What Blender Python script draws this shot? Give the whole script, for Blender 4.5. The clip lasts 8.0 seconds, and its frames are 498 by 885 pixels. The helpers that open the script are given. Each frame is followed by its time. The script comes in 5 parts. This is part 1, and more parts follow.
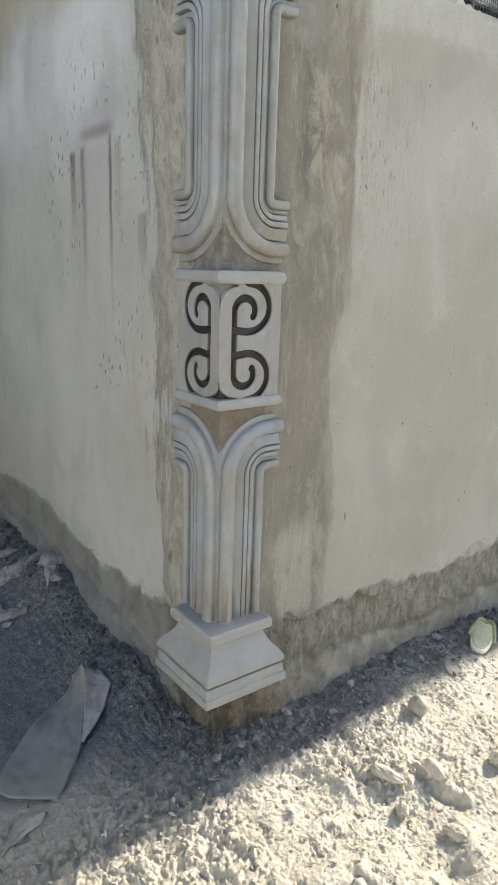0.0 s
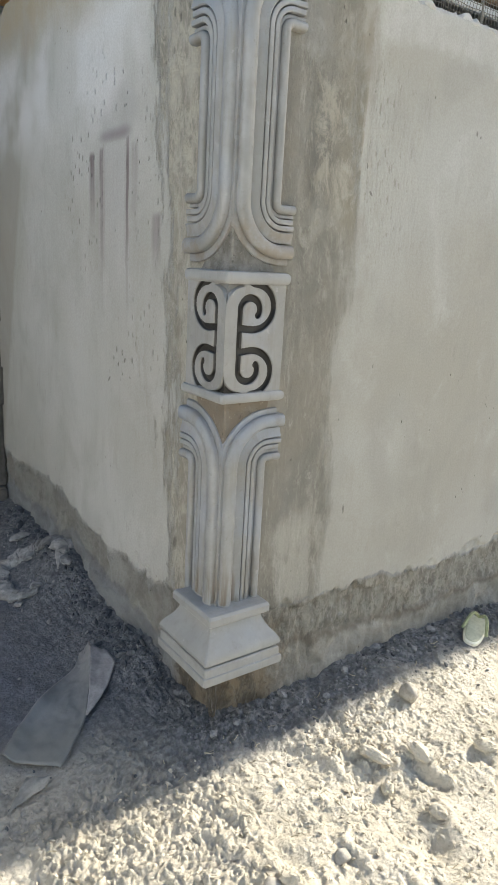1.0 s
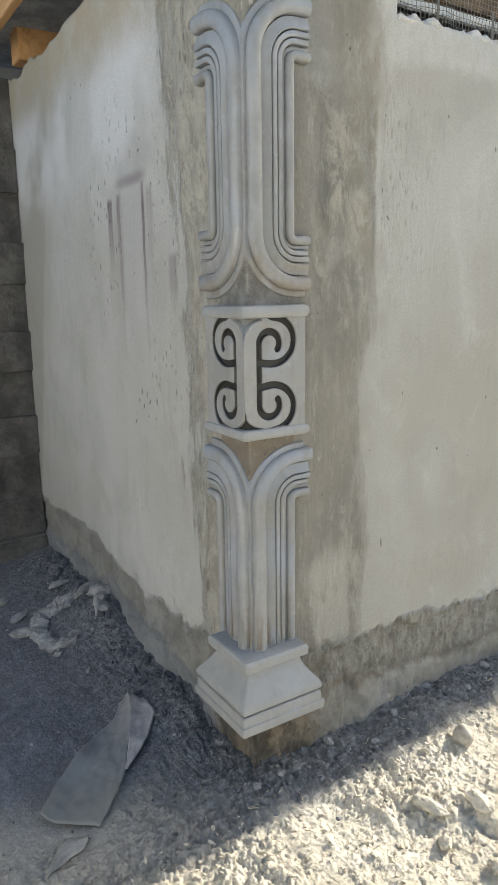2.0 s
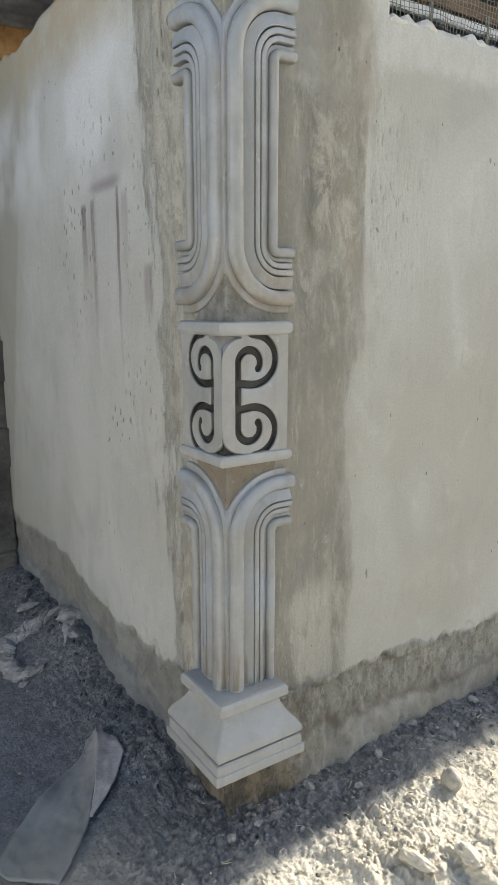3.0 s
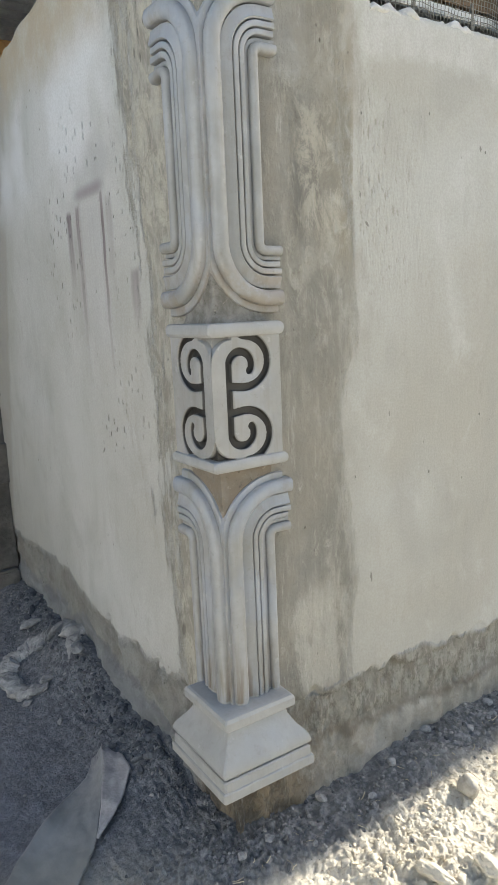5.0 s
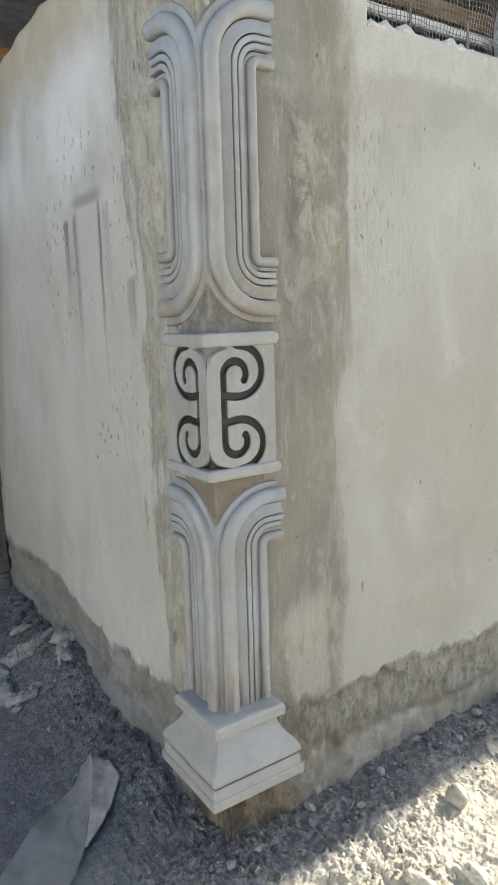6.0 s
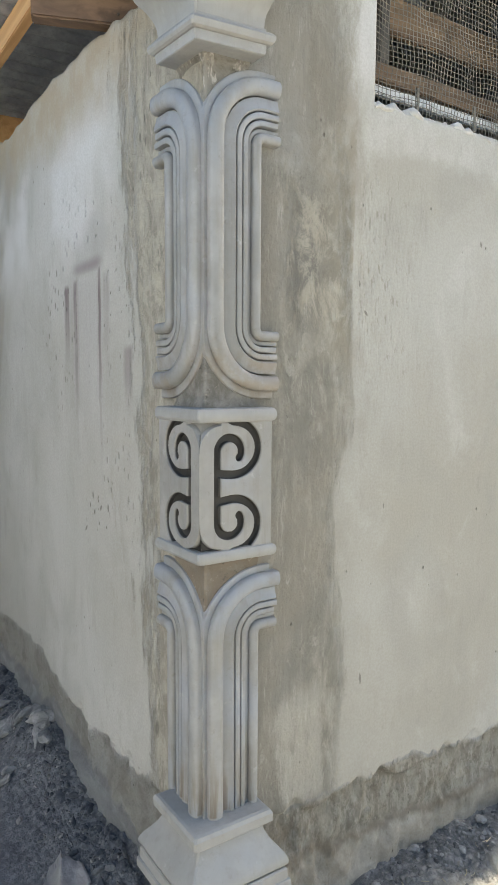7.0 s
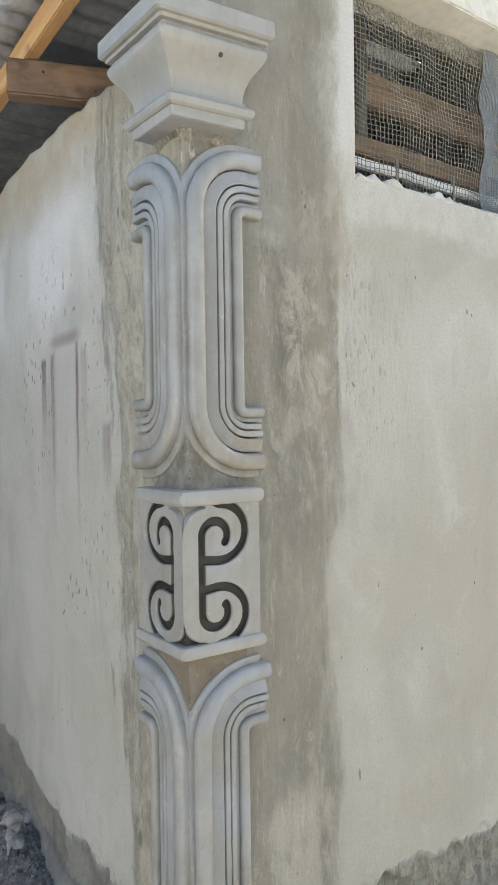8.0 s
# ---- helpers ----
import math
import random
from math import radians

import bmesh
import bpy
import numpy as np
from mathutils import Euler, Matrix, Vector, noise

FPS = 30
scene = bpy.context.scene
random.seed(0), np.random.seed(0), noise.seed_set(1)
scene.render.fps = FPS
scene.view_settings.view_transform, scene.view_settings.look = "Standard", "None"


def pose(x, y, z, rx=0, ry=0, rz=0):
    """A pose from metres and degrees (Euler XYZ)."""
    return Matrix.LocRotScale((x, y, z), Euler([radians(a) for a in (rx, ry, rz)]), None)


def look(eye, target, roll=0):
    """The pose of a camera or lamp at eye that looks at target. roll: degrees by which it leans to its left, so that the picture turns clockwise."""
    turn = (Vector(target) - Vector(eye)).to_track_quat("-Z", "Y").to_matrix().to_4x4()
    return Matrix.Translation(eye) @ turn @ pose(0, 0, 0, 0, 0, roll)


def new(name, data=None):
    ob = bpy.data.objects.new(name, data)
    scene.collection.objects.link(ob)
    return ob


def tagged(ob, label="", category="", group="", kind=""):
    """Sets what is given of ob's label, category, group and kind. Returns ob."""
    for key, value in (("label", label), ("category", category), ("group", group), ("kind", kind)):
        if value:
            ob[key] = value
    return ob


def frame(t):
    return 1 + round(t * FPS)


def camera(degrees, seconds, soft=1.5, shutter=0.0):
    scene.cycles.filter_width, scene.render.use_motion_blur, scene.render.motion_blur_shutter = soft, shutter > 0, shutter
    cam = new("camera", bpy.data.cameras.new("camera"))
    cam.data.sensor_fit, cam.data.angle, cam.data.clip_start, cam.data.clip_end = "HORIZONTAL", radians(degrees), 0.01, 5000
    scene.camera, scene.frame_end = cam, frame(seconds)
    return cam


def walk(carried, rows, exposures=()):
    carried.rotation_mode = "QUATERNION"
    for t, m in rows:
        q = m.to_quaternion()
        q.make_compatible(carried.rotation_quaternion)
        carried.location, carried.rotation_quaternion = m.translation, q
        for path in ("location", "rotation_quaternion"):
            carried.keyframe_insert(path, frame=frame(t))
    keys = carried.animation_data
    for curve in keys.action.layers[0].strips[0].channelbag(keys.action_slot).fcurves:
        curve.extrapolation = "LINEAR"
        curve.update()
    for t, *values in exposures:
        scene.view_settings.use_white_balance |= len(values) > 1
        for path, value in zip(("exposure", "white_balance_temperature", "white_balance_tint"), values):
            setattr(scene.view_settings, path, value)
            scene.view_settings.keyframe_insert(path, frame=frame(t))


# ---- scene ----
PATH = [
    (0, (-0.953, -1.364, 1.322), (0.222, 0.176, 0.824), 1.8),
    (0.1, (-0.955, -1.362, 1.352), (0.231, 0.154, 0.81), 1.4),
    (0.2, (-0.957, -1.374, 1.363), (0.208, 0.137, 0.767), 0.5),
    (0.3, (-0.948, -1.396, 1.345), (0.259, 0.078, 0.734), 0.2),
    (0.4, (-0.964, -1.386, 1.35), (0.203, 0.082, 0.654), -0.4),
    (0.5, (-1.008, -1.418, 1.308), (0.189, 0.048, 0.661), 0.6),
    (0.6, (-0.974, -1.407, 1.325), (0.095, 0.117, 0.594), 7.3),
    (0.7, (-0.967, -1.407, 1.336), (0.057, 0.125, 0.558), 6.2),
    (0.8, (-0.97, -1.423, 1.329), (0.116, 0.122, 0.67), 4.3),
    (0.9, (-0.979, -1.435, 1.353), (0.156, 0.109, 0.781), 3.6),
    (1, (-0.983, -1.454, 1.337), (0.159, 0.107, 0.826), 3.1),
    (1.5, (-0.943, -1.463, 1.342), (0.116, 0.174, 0.895), -0.7),
    (1.7, (-0.926, -1.454, 1.335), (0.113, 0.202, 0.913), -1.3),
    (2.8, (-0.863, -1.372, 1.336), (0.217, 0.26, 0.922), 0.4),
    (3, (-0.83, -1.337, 1.352), (0.256, 0.295, 0.953), -0.0),
    (3.5, (-0.77, -1.269, 1.346), (0.303, 0.374, 0.963), -1.2),
    (4, (-0.744, -1.239, 1.337), (0.312, 0.412, 0.938), -1.4),
    (4.5, (-0.756, -1.268, 1.335), (0.263, 0.405, 0.932), -2.4),
    (5, (-0.784, -1.315, 1.337), (0.29, 0.329, 0.957), -2.4),
    (5.2, (-0.796, -1.325, 1.348), (0.299, 0.305, 0.973), -1.7),
    (6.5, (-0.778, -1.308, 1.341), (0.309, 0.341, 1.027), -1.4),
    (7, (-0.732, -1.262, 1.369), (0.373, 0.395, 1.187), 0.3),
    (7.5, (-0.699, -1.213, 1.39), (0.447, 0.42, 1.248), 0.7),
    (8, (-0.687, -1.192, 1.414), (0.46, 0.446, 1.395), -0.8),
]
cam = camera(39.7, 8.0, 1.0)
walk(cam, [(t, look(eye, target, roll)) for t, eye, target, roll in PATH],
     [(t, stops, 6200, 8) for t, stops in ((0, 0.69), (0.3, 0.71), (0.5, 0.78), (0.7, 0.80), (1.0, 0.72), (1.5, 0.74), (3.0, 0.73), (3.5, 0.90), (5.0, 0.91), (6.5, 0.92), (8, 0.96))])


# ---- light ----
SUN_EL, SUN_AZ = radians(32), radians(0.25)
TO_SUN = Vector((math.cos(SUN_EL) * math.cos(SUN_AZ), math.cos(SUN_EL) * math.sin(SUN_AZ), math.sin(SUN_EL)))
world = bpy.data.worlds.new("sky")
scene.world = world
world.use_nodes = True
sky = world.node_tree.nodes.new("ShaderNodeTexSky")
sky.sky_type, sky.sun_disc = "NISHITA", False
sky.sun_elevation, sky.sun_rotation = SUN_EL, radians(90) - SUN_AZ
sky.air_density, sky.dust_density = 1.2, 2.5
world.node_tree.links.new(sky.outputs[0], world.node_tree.nodes["Background"].inputs[0])
world.node_tree.nodes["Background"].inputs[1].default_value = 0.15
sun = new("sun", bpy.data.lights.new("sun", "SUN"))
sun.data.energy, sun.data.angle, sun.data.color = 5.0, radians(0.45), (1.0, 0.91, 0.77)
sun.matrix_world = look(TO_SUN * 30, (0, 0, 0))


# ---- materials ----
class Nodes:
    """A small hand for wiring a material."""

    def __init__(self, name):
        self.mat = bpy.data.materials.new(name)
        self.mat.use_nodes = True
        self.t = self.mat.node_tree
        self.bsdf = self.t.nodes["Principled BSDF"]
        self.pos = self.t.nodes.new("ShaderNodeNewGeometry").outputs["Position"]
        sep = self.t.nodes.new("ShaderNodeSeparateXYZ")
        self.t.links.new(self.pos, sep.inputs[0])
        self.x, self.y, self.z = sep.outputs

    def put(self, value, socket):
        if isinstance(value, bpy.types.NodeSocket):
            self.t.links.new(value, socket)
        elif isinstance(value, (tuple, list)) and len(value) == 3 and socket.type == "RGBA":
            socket.default_value = (*value, 1)
        else:
            socket.default_value = value

    def math(self, op, a, b=0.0):
        n = self.t.nodes.new("ShaderNodeMath")
        n.operation = op
        self.put(a, n.inputs[0])
        self.put(b, n.inputs[1])
        return n.outputs[0]

    def add(self, a, b):
        return self.math("ADD", a, b)

    def mul(self, a, b):
        return self.math("MULTIPLY", a, b)

    def stretch(self, sx, sy, sz, off=(0, 0, 0), lean=0.0):
        n = self.t.nodes.new("ShaderNodeMapping")
        if lean:
            # turned first, then stretched along the turned axes
            n.vector_type = "TEXTURE"
            n.inputs["Rotation"].default_value = (lean, 0, 0)
            sx, sy, sz = 1 / sx, 1 / sy, 1 / sz
        n.inputs["Scale"].default_value = (sx, sy, sz)
        n.inputs["Location"].default_value = off
        self.t.links.new(self.pos, n.inputs[0])
        return n.outputs[0]

    def noise(self, scale, detail=4.0, rough=0.55, vec=None, warp=0.0):
        n = self.t.nodes.new("ShaderNodeTexNoise")
        n.inputs["Scale"].default_value, n.inputs["Detail"].default_value = scale, detail
        n.inputs["Roughness"].default_value, n.inputs["Distortion"].default_value = rough, warp
        self.t.links.new(vec if vec else self.pos, n.inputs["Vector"])
        return n.outputs["Fac"]

    def cells(self, scale, vec=None, feature="F1"):
        n = self.t.nodes.new("ShaderNodeTexVoronoi")
        n.feature = feature
        n.inputs["Scale"].default_value = scale
        self.t.links.new(vec if vec else self.pos, n.inputs["Vector"])
        return n.outputs["Distance"]

    def ramp(self, v, lo, hi, a=0.0, b=1.0):
        n = self.t.nodes.new("ShaderNodeMapRange")
        n.interpolation_type = "SMOOTHSTEP"
        self.put(v, n.inputs[0])
        for k, w in zip((1, 2, 3, 4), (lo, hi, a, b)):
            n.inputs[k].default_value = w
        return n.outputs[0]

    def mix(self, f, a, b):
        n = self.t.nodes.new("ShaderNodeMix")
        n.data_type = "RGBA"
        self.put(f, n.inputs[0])
        self.put(a, n.inputs[6])
        self.put(b, n.inputs[7])
        return n.outputs[2]

    def tone(self, col, k):
        n = self.t.nodes.new("ShaderNodeMix")
        n.data_type, n.blend_type = "RGBA", "MULTIPLY"
        n.inputs[0].default_value = 1.0
        self.put(col, n.inputs[6])
        n.inputs[7].default_value = (k, k, k, 1)
        return n.outputs[2]

    def bump(self, h, depth, strength=1.0):
        n = self.t.nodes.new("ShaderNodeBump")
        n.inputs["Distance"].default_value, n.inputs["Strength"].default_value = depth, strength
        self.t.links.new(h, n.inputs["Height"])
        self.t.links.new(n.outputs[0], self.bsdf.inputs["Normal"])

    def done(self, colour, rough=0.9, metal=0.0):
        self.put(colour, self.bsdf.inputs["Base Color"])
        self.put(rough, self.bsdf.inputs["Roughness"])
        self.bsdf.inputs["Metallic"].default_value = metal
        return self.mat


FAR_EDGE = 2.08


def wall_paint(name, right):
    """Grey cement render: pale field, darker wet-looking patch beside the corner, raw strip at the foot."""
    g = Nodes(name)
    s = g.x if right else g.y
    big = g.noise(1.6, 3, 0.5)
    mid = g.noise(7, 5, 0.6, warp=0.6)
    streak = g.noise(1.0, 5, 0.65, g.stretch(34, 34, 2.6), 0.4)
    fine = g.noise(160, 3, 0.6)
    pale = g.mix(g.ramp(big, 0.35, 0.68), (0.475, 0.46, 0.405), (0.555, 0.555, 0.515)) if right else g.mix(g.ramp(big, 0.35, 0.68), (0.56, 0.55, 0.50), (0.66, 0.655, 0.62))
    pale = g.mix(g.ramp(streak, 0.5, 0.8, 0, 0.16), pale, (0.40, 0.375, 0.32))
    pale = g.mix(g.ramp(g.noise(4.2, 5, 0.6, g.stretch(1, 1, 0.6, (5, 2, 1)), 0.8), 0.42, 0.72, 0, 0.45), pale, (0.45, 0.43, 0.375))
    pale = g.mix(g.ramp(mid, 0.56, 0.75, 0, 0.4), pale, (0.64, 0.63, 0.60))
    pale = g.mix(g.ramp(g.noise(11, 6, 0.7, g.stretch(1, 1, 0.45, (7, 7, 2))), 0.54, 0.70, 0, 0.30), pale, (0.42, 0.395, 0.325))
    cloud = g.noise(2.7, 5, 0.6, g.stretch(1, 1, 0.8, (11, 4, 6)), 0.7)
    pale = g.mix(g.ramp(cloud, 0.52, 0.68, 0, 0.38), pale, (0.40, 0.395, 0.36) if right else (0.48, 0.47, 0.43))
    pale = g.mix(g.ramp(cloud, 0.46, 0.32, 0, 0.35), pale, (0.68, 0.68, 0.655))
    # dark band of fresh mortar next to the corner
    wander = g.noise(2.2, 2, 0.5, g.stretch(1, 1, 0.55))
    scrape = g.noise(9, 7, 0.72, g.stretch(1.5, 1.5, 0.38, (1, 4, 2)))
    crumb = g.noise(17, 8, 0.78, g.stretch(1.2, 1.2, 0.6, (6, 2, 3)), 0.5)
    edge = g.add(g.mul(g.add(wander, -0.5), 0.16 if right else 0.40), g.add(g.mul(g.add(scrape, -0.5), 0.14 if right else 0.52), g.mul(g.add(crumb, -0.5), 0.10 if right else 0.26)))
    where = g.add(s, edge)
    if right:
        # the trowelled edge stands further out high up and low down
        reach = g.add(g.ramp(g.z, 0.95, 1.42, 0.048, 0.075), g.ramp(g.z, 0.55, 1.0, 0.025, 0.0))
        band = g.ramp(g.add(where, g.mul(reach, -1.0)), 0.275, 0.335, 1, 0)
    else:
        reach = g.add(g.ramp(g.z, 1.35, 1.75, 0.0, 0.12), g.ramp(g.z, 0.55, 0.85, 0.03, 0.0))
        band = g.ramp(g.add(where, g.mul(reach, -1.0)), 0.205, 0.315, 1, 0)
    wet = g.mix(g.ramp(g.noise(6, 7, 0.70, g.stretch(1.3, 1.3, 0.8), 0.7), 0.38, 0.64), (0.205, 0.195, 0.165), (0.375, 0.36, 0.31))
    wet = g.mix(g.ramp(crumb, 0.53, 0.64, 0, 0.75), wet, (0.49, 0.47, 0.41))
    wet = g.mix(g.mul(g.ramp(scrape, 0.54, 0.64), 0.55), wet, (0.50, 0.475, 0.405))
    wet = g.mix(g.ramp(g.noise(33, 7, 0.8, g.stretch(1, 1, 0.7)), 0.53, 0.66, 0, 0.7), wet, (0.165, 0.145, 0.10))
    wet = g.mix(g.ramp(streak, 0.52, 0.72, 0, 0.35), wet, (0.185, 0.165, 0.125))
    wet = g.mix(g.ramp(g.noise(2.6, 3, 0.5, g.stretch(1, 1, 1, (8, 3, 0))), 0.52, 0.64, 0, 0.6), wet, (0.265, 0.26, 0.24))
    scaly = 0.0
    if not right:
        # slanting strokes of a dry trowel, high up beside the corner
        slant = g.noise(1.0, 7, 0.78, g.stretch(26, 34, 17, (0, 0, 0), -0.35), 0.9)
        scaly = g.mul(g.ramp(g.z, 1.40, 1.65), g.ramp(s, 0.42, 0.58, 1, 0))
        wet = g.mix(0.78, wet, g.mix(g.ramp(crumb, 0.40, 0.58), (0.33, 0.30, 0.235), (0.58, 0.545, 0.455)))
        dark = g.mul(g.ramp(g.noise(5.5, 5, 0.65, g.stretch(1, 1, 0.7, (5, 5, 5))), 0.54, 0.62), g.ramp(g.z, 1.2, 1.5))
        wet = g.mix(g.mul(dark, 0.7), wet, (0.27, 0.25, 0.20))
        flakes = g.mul(g.ramp(crumb, 0.49, 0.56), g.ramp(g.z, 0.75, 0.9, 0.85, 0))
        wet = g.mix(flakes, wet, (0.60, 0.56, 0.46))
        wet = g.mix(g.mul(g.ramp(slant, 0.46, 0.58), g.mul(scaly, 0.85)), wet, (0.62, 0.575, 0.46))
        pale = g.mix(g.mul(g.ramp(slant, 0.55, 0.66), g.mul(scaly, 0.55)), pale, (0.46, 0.42, 0.34))
        crumb = g.math("MAXIMUM", crumb, g.mul(slant, scaly))
    if right:
        # thickly daubed patch with a crusty face
        scaly = g.mul(g.ramp(g.math("ABSOLUTE", g.add(g.add(s, edge), -0.315)), 0.05, 0.10, 1, 0), g.ramp(g.math("ABSOLUTE", g.add(g.z, -1.64)), 0.10, 0.24, 1, 0))
        wet = g.mix(g.mul(scaly, g.ramp(crumb, 0.43, 0.56, 0.0, 0.95)), wet, (0.53, 0.495, 0.41))
    # brown-grey darkening within 0.2 of the corner
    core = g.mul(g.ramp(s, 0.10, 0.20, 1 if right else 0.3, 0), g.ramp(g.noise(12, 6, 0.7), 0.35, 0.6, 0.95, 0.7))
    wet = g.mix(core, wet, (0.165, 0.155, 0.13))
    wash = g.mul(g.mul(g.ramp(s, 0.10, 0.16, 1, 0), g.ramp(g.math("ABSOLUTE", g.add(g.z, -0.93)), 0.05, 0.12, 1, 0)), g.ramp(g.noise(15, 4), 0.35, 0.6, 0.3, 0.85))
    wet = g.mix(wash, wet, (0.30, 0.235, 0.155))
    col = g.mix(g.mul(band, 0.92), pale, wet)
    if right:
        # smooth grey coat just under the eave, and short drag marks beyond the trowelled edge
        coat = g.mul(g.ramp(g.add(s, edge), 0.27, 0.30, 1, 0), g.ramp(g.add(g.z, g.mul(g.add(crumb, -0.5), 0.2)), 1.80, 1.88))
        col = g.mix(g.mul(coat, 0.75), col, g.mix(g.ramp(mid, 0.4, 0.62), (0.31, 0.305, 0.285), (0.41, 0.41, 0.385)))
        dragged = g.mul(g.mul(g.ramp(s, 0.40, 0.43), g.ramp(g.add(s, g.mul(wander, 0.3)), 0.62, 0.85, 1, 0)), g.mul(g.ramp(g.z, 1.25, 1.5), g.ramp(g.z, 1.82, 1.93, 1, 0)))
        gouge = g.noise(1.0, 3, 0.6, g.stretch(75, 75, 24))
        col = g.mix(g.mul(dragged, g.ramp(gouge, 0.57, 0.68, 0, 0.75)), col, (0.33, 0.31, 0.26))
        # thin olive wash that fades out past the mortar lower down
        thin = g.mul(g.ramp(g.add(s, edge), 0.30, 0.52, 1, 0), g.mul(g.ramp(g.z, 0.30, 0.5), g.ramp(g.z, 1.25, 1.5, 1, 0)))
        thin = g.mul(thin, g.ramp(band, 0.3, 0.9, 1, 0.15))
        col = g.mix(g.mul(thin, g.ramp(mid, 0.35, 0.6, 0.35, 0.6)), col, (0.345, 0.325, 0.27))
        rain = g.noise(1.0, 5, 0.65, g.stretch(60, 60, 7, (3, 3, 1)), 0.3)
        lower = g.mul(g.mul(band, g.ramp(g.z, 1.25, 1.45, 1, 0)), g.ramp(g.z, 0.5, 0.7))
        col = g.mix(g.mul(lower, g.ramp(rain, 0.42, 0.64, 0.05, 0.65)), col, (0.25, 0.24, 0.205))
        # crisp straight edge where the trowel stopped
        line = g.add(s, g.add(g.mul(g.add(crumb, -0.5), 0.016), g.mul(g.add(g.z, -1.65), -0.02)))
        stopped = g.mul(g.ramp(line, 0.404, 0.410, 1, 0), g.mul(g.ramp(g.add(g.z, g.mul(crumb, 0.2)), 1.46, 1.56), g.ramp(g.z, 1.9, 2.0, 1, 0.4)))
        col = g.mix(g.mul(g.mul(stopped, g.ramp(s, 0.27, 0.37)), g.ramp(crumb, 0.42, 0.58, 0.8, 0.15)), col, (0.335, 0.305, 0.235))
    # second faint tongue of mortar past the band, only low and high
    tongue = g.mul(g.ramp(where, 0.42, 0.46, 1, 0), g.ramp(g.noise(3.2, 4, 0.6, g.stretch(1, 1, 0.5, (3, 1, 7))), 0.48, 0.62))
    col = g.mix(g.mul(tongue, 0.55 if right else 0.25), col, (0.33, 0.30, 0.245))
    # raw strip at the foot
    rag = g.add(g.mul(g.add(g.noise(9, 5, 0.7, g.stretch(1, 1, 0.45)), -0.5), 0.10), g.mul(g.add(g.noise(2.0, 2), -0.5), 0.12 if right else 0.26))
    foot_z = g.add(g.z, rag)
    foot = g.ramp(foot_z, 0.315, 0.335, 1, 0) if right else g.ramp(g.add(foot_z, g.mul(g.add(crumb, -0.5), 0.10)), 0.30, 0.35, 1, 0)
    scratch = g.noise(1.0, 6, 0.7, g.stretch(48, 48, 17))
    raw = g.mix(g.ramp(scratch, 0.43, 0.58), (0.33, 0.31, 0.26), (0.55, 0.53, 0.465)) if right else g.mix(g.ramp(g.noise(8, 5, 0.6), 0.35, 0.65), (0.33, 0.315, 0.27), (0.46, 0.445, 0.395))
    raw = g.mix(g.ramp(g.noise(42, 6, 0.78), 0.54, 0.61, 0, 0.5 if right else 0.25), raw, (0.17, 0.15, 0.115))
    raw = g.mix(g.ramp(g.noise(75, 5, 0.75, g.stretch(1, 1, 0.6, (3, 3, 3))), 0.58, 0.63, 0, 0.8 if right else 0.3), raw, (0.56, 0.54, 0.48))
    rust = g.mul(g.ramp(g.noise(6, 4, 0.6), 0.42, 0.62), g.ramp(s, 0.15, 0.55, 0.8, 0.12) if right else 0.05)
    raw = g.mix(rust, raw, (0.28, 0.215, 0.12))
    raw = g.mix(g.ramp(crumb, 0.52, 0.57, 0, 0.65 if right else 0.2), raw, (0.47, 0.445, 0.375))
    col = g.mix(g.mul(foot, 0.92 if right else g.ramp(g.noise(5, 4, 0.6, g.stretch(1, 1, 0.8, (2, 9, 4))), 0.40, 0.56, 0.35, 0.95)), col, raw)
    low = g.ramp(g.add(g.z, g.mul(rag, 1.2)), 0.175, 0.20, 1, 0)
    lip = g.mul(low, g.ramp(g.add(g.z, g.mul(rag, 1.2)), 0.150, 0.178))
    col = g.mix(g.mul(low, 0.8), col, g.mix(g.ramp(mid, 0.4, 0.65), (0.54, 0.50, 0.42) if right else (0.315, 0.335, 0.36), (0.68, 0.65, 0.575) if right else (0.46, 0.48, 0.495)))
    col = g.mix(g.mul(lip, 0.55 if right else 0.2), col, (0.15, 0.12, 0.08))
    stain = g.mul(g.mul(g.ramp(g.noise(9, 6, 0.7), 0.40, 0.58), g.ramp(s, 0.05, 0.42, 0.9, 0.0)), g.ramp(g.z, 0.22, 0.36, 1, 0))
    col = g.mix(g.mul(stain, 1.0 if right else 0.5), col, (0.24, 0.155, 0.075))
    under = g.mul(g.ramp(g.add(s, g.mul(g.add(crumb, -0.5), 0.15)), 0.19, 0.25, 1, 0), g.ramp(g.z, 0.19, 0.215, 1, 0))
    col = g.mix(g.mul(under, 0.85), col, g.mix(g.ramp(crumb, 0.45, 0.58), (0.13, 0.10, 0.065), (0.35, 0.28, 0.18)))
    if right:
        pale_patch = g.mul(g.ramp(g.math("ABSOLUTE", g.add(g.add(s, edge), -0.265)), 0.045, 0.075, 1, 0), g.ramp(g.math("ABSOLUTE", g.add(g.z, -0.47)), 0.10, 0.17, 1, 0))
        col = g.mix(g.mul(pale_patch, 0.75), col, (0.51, 0.49, 0.43))
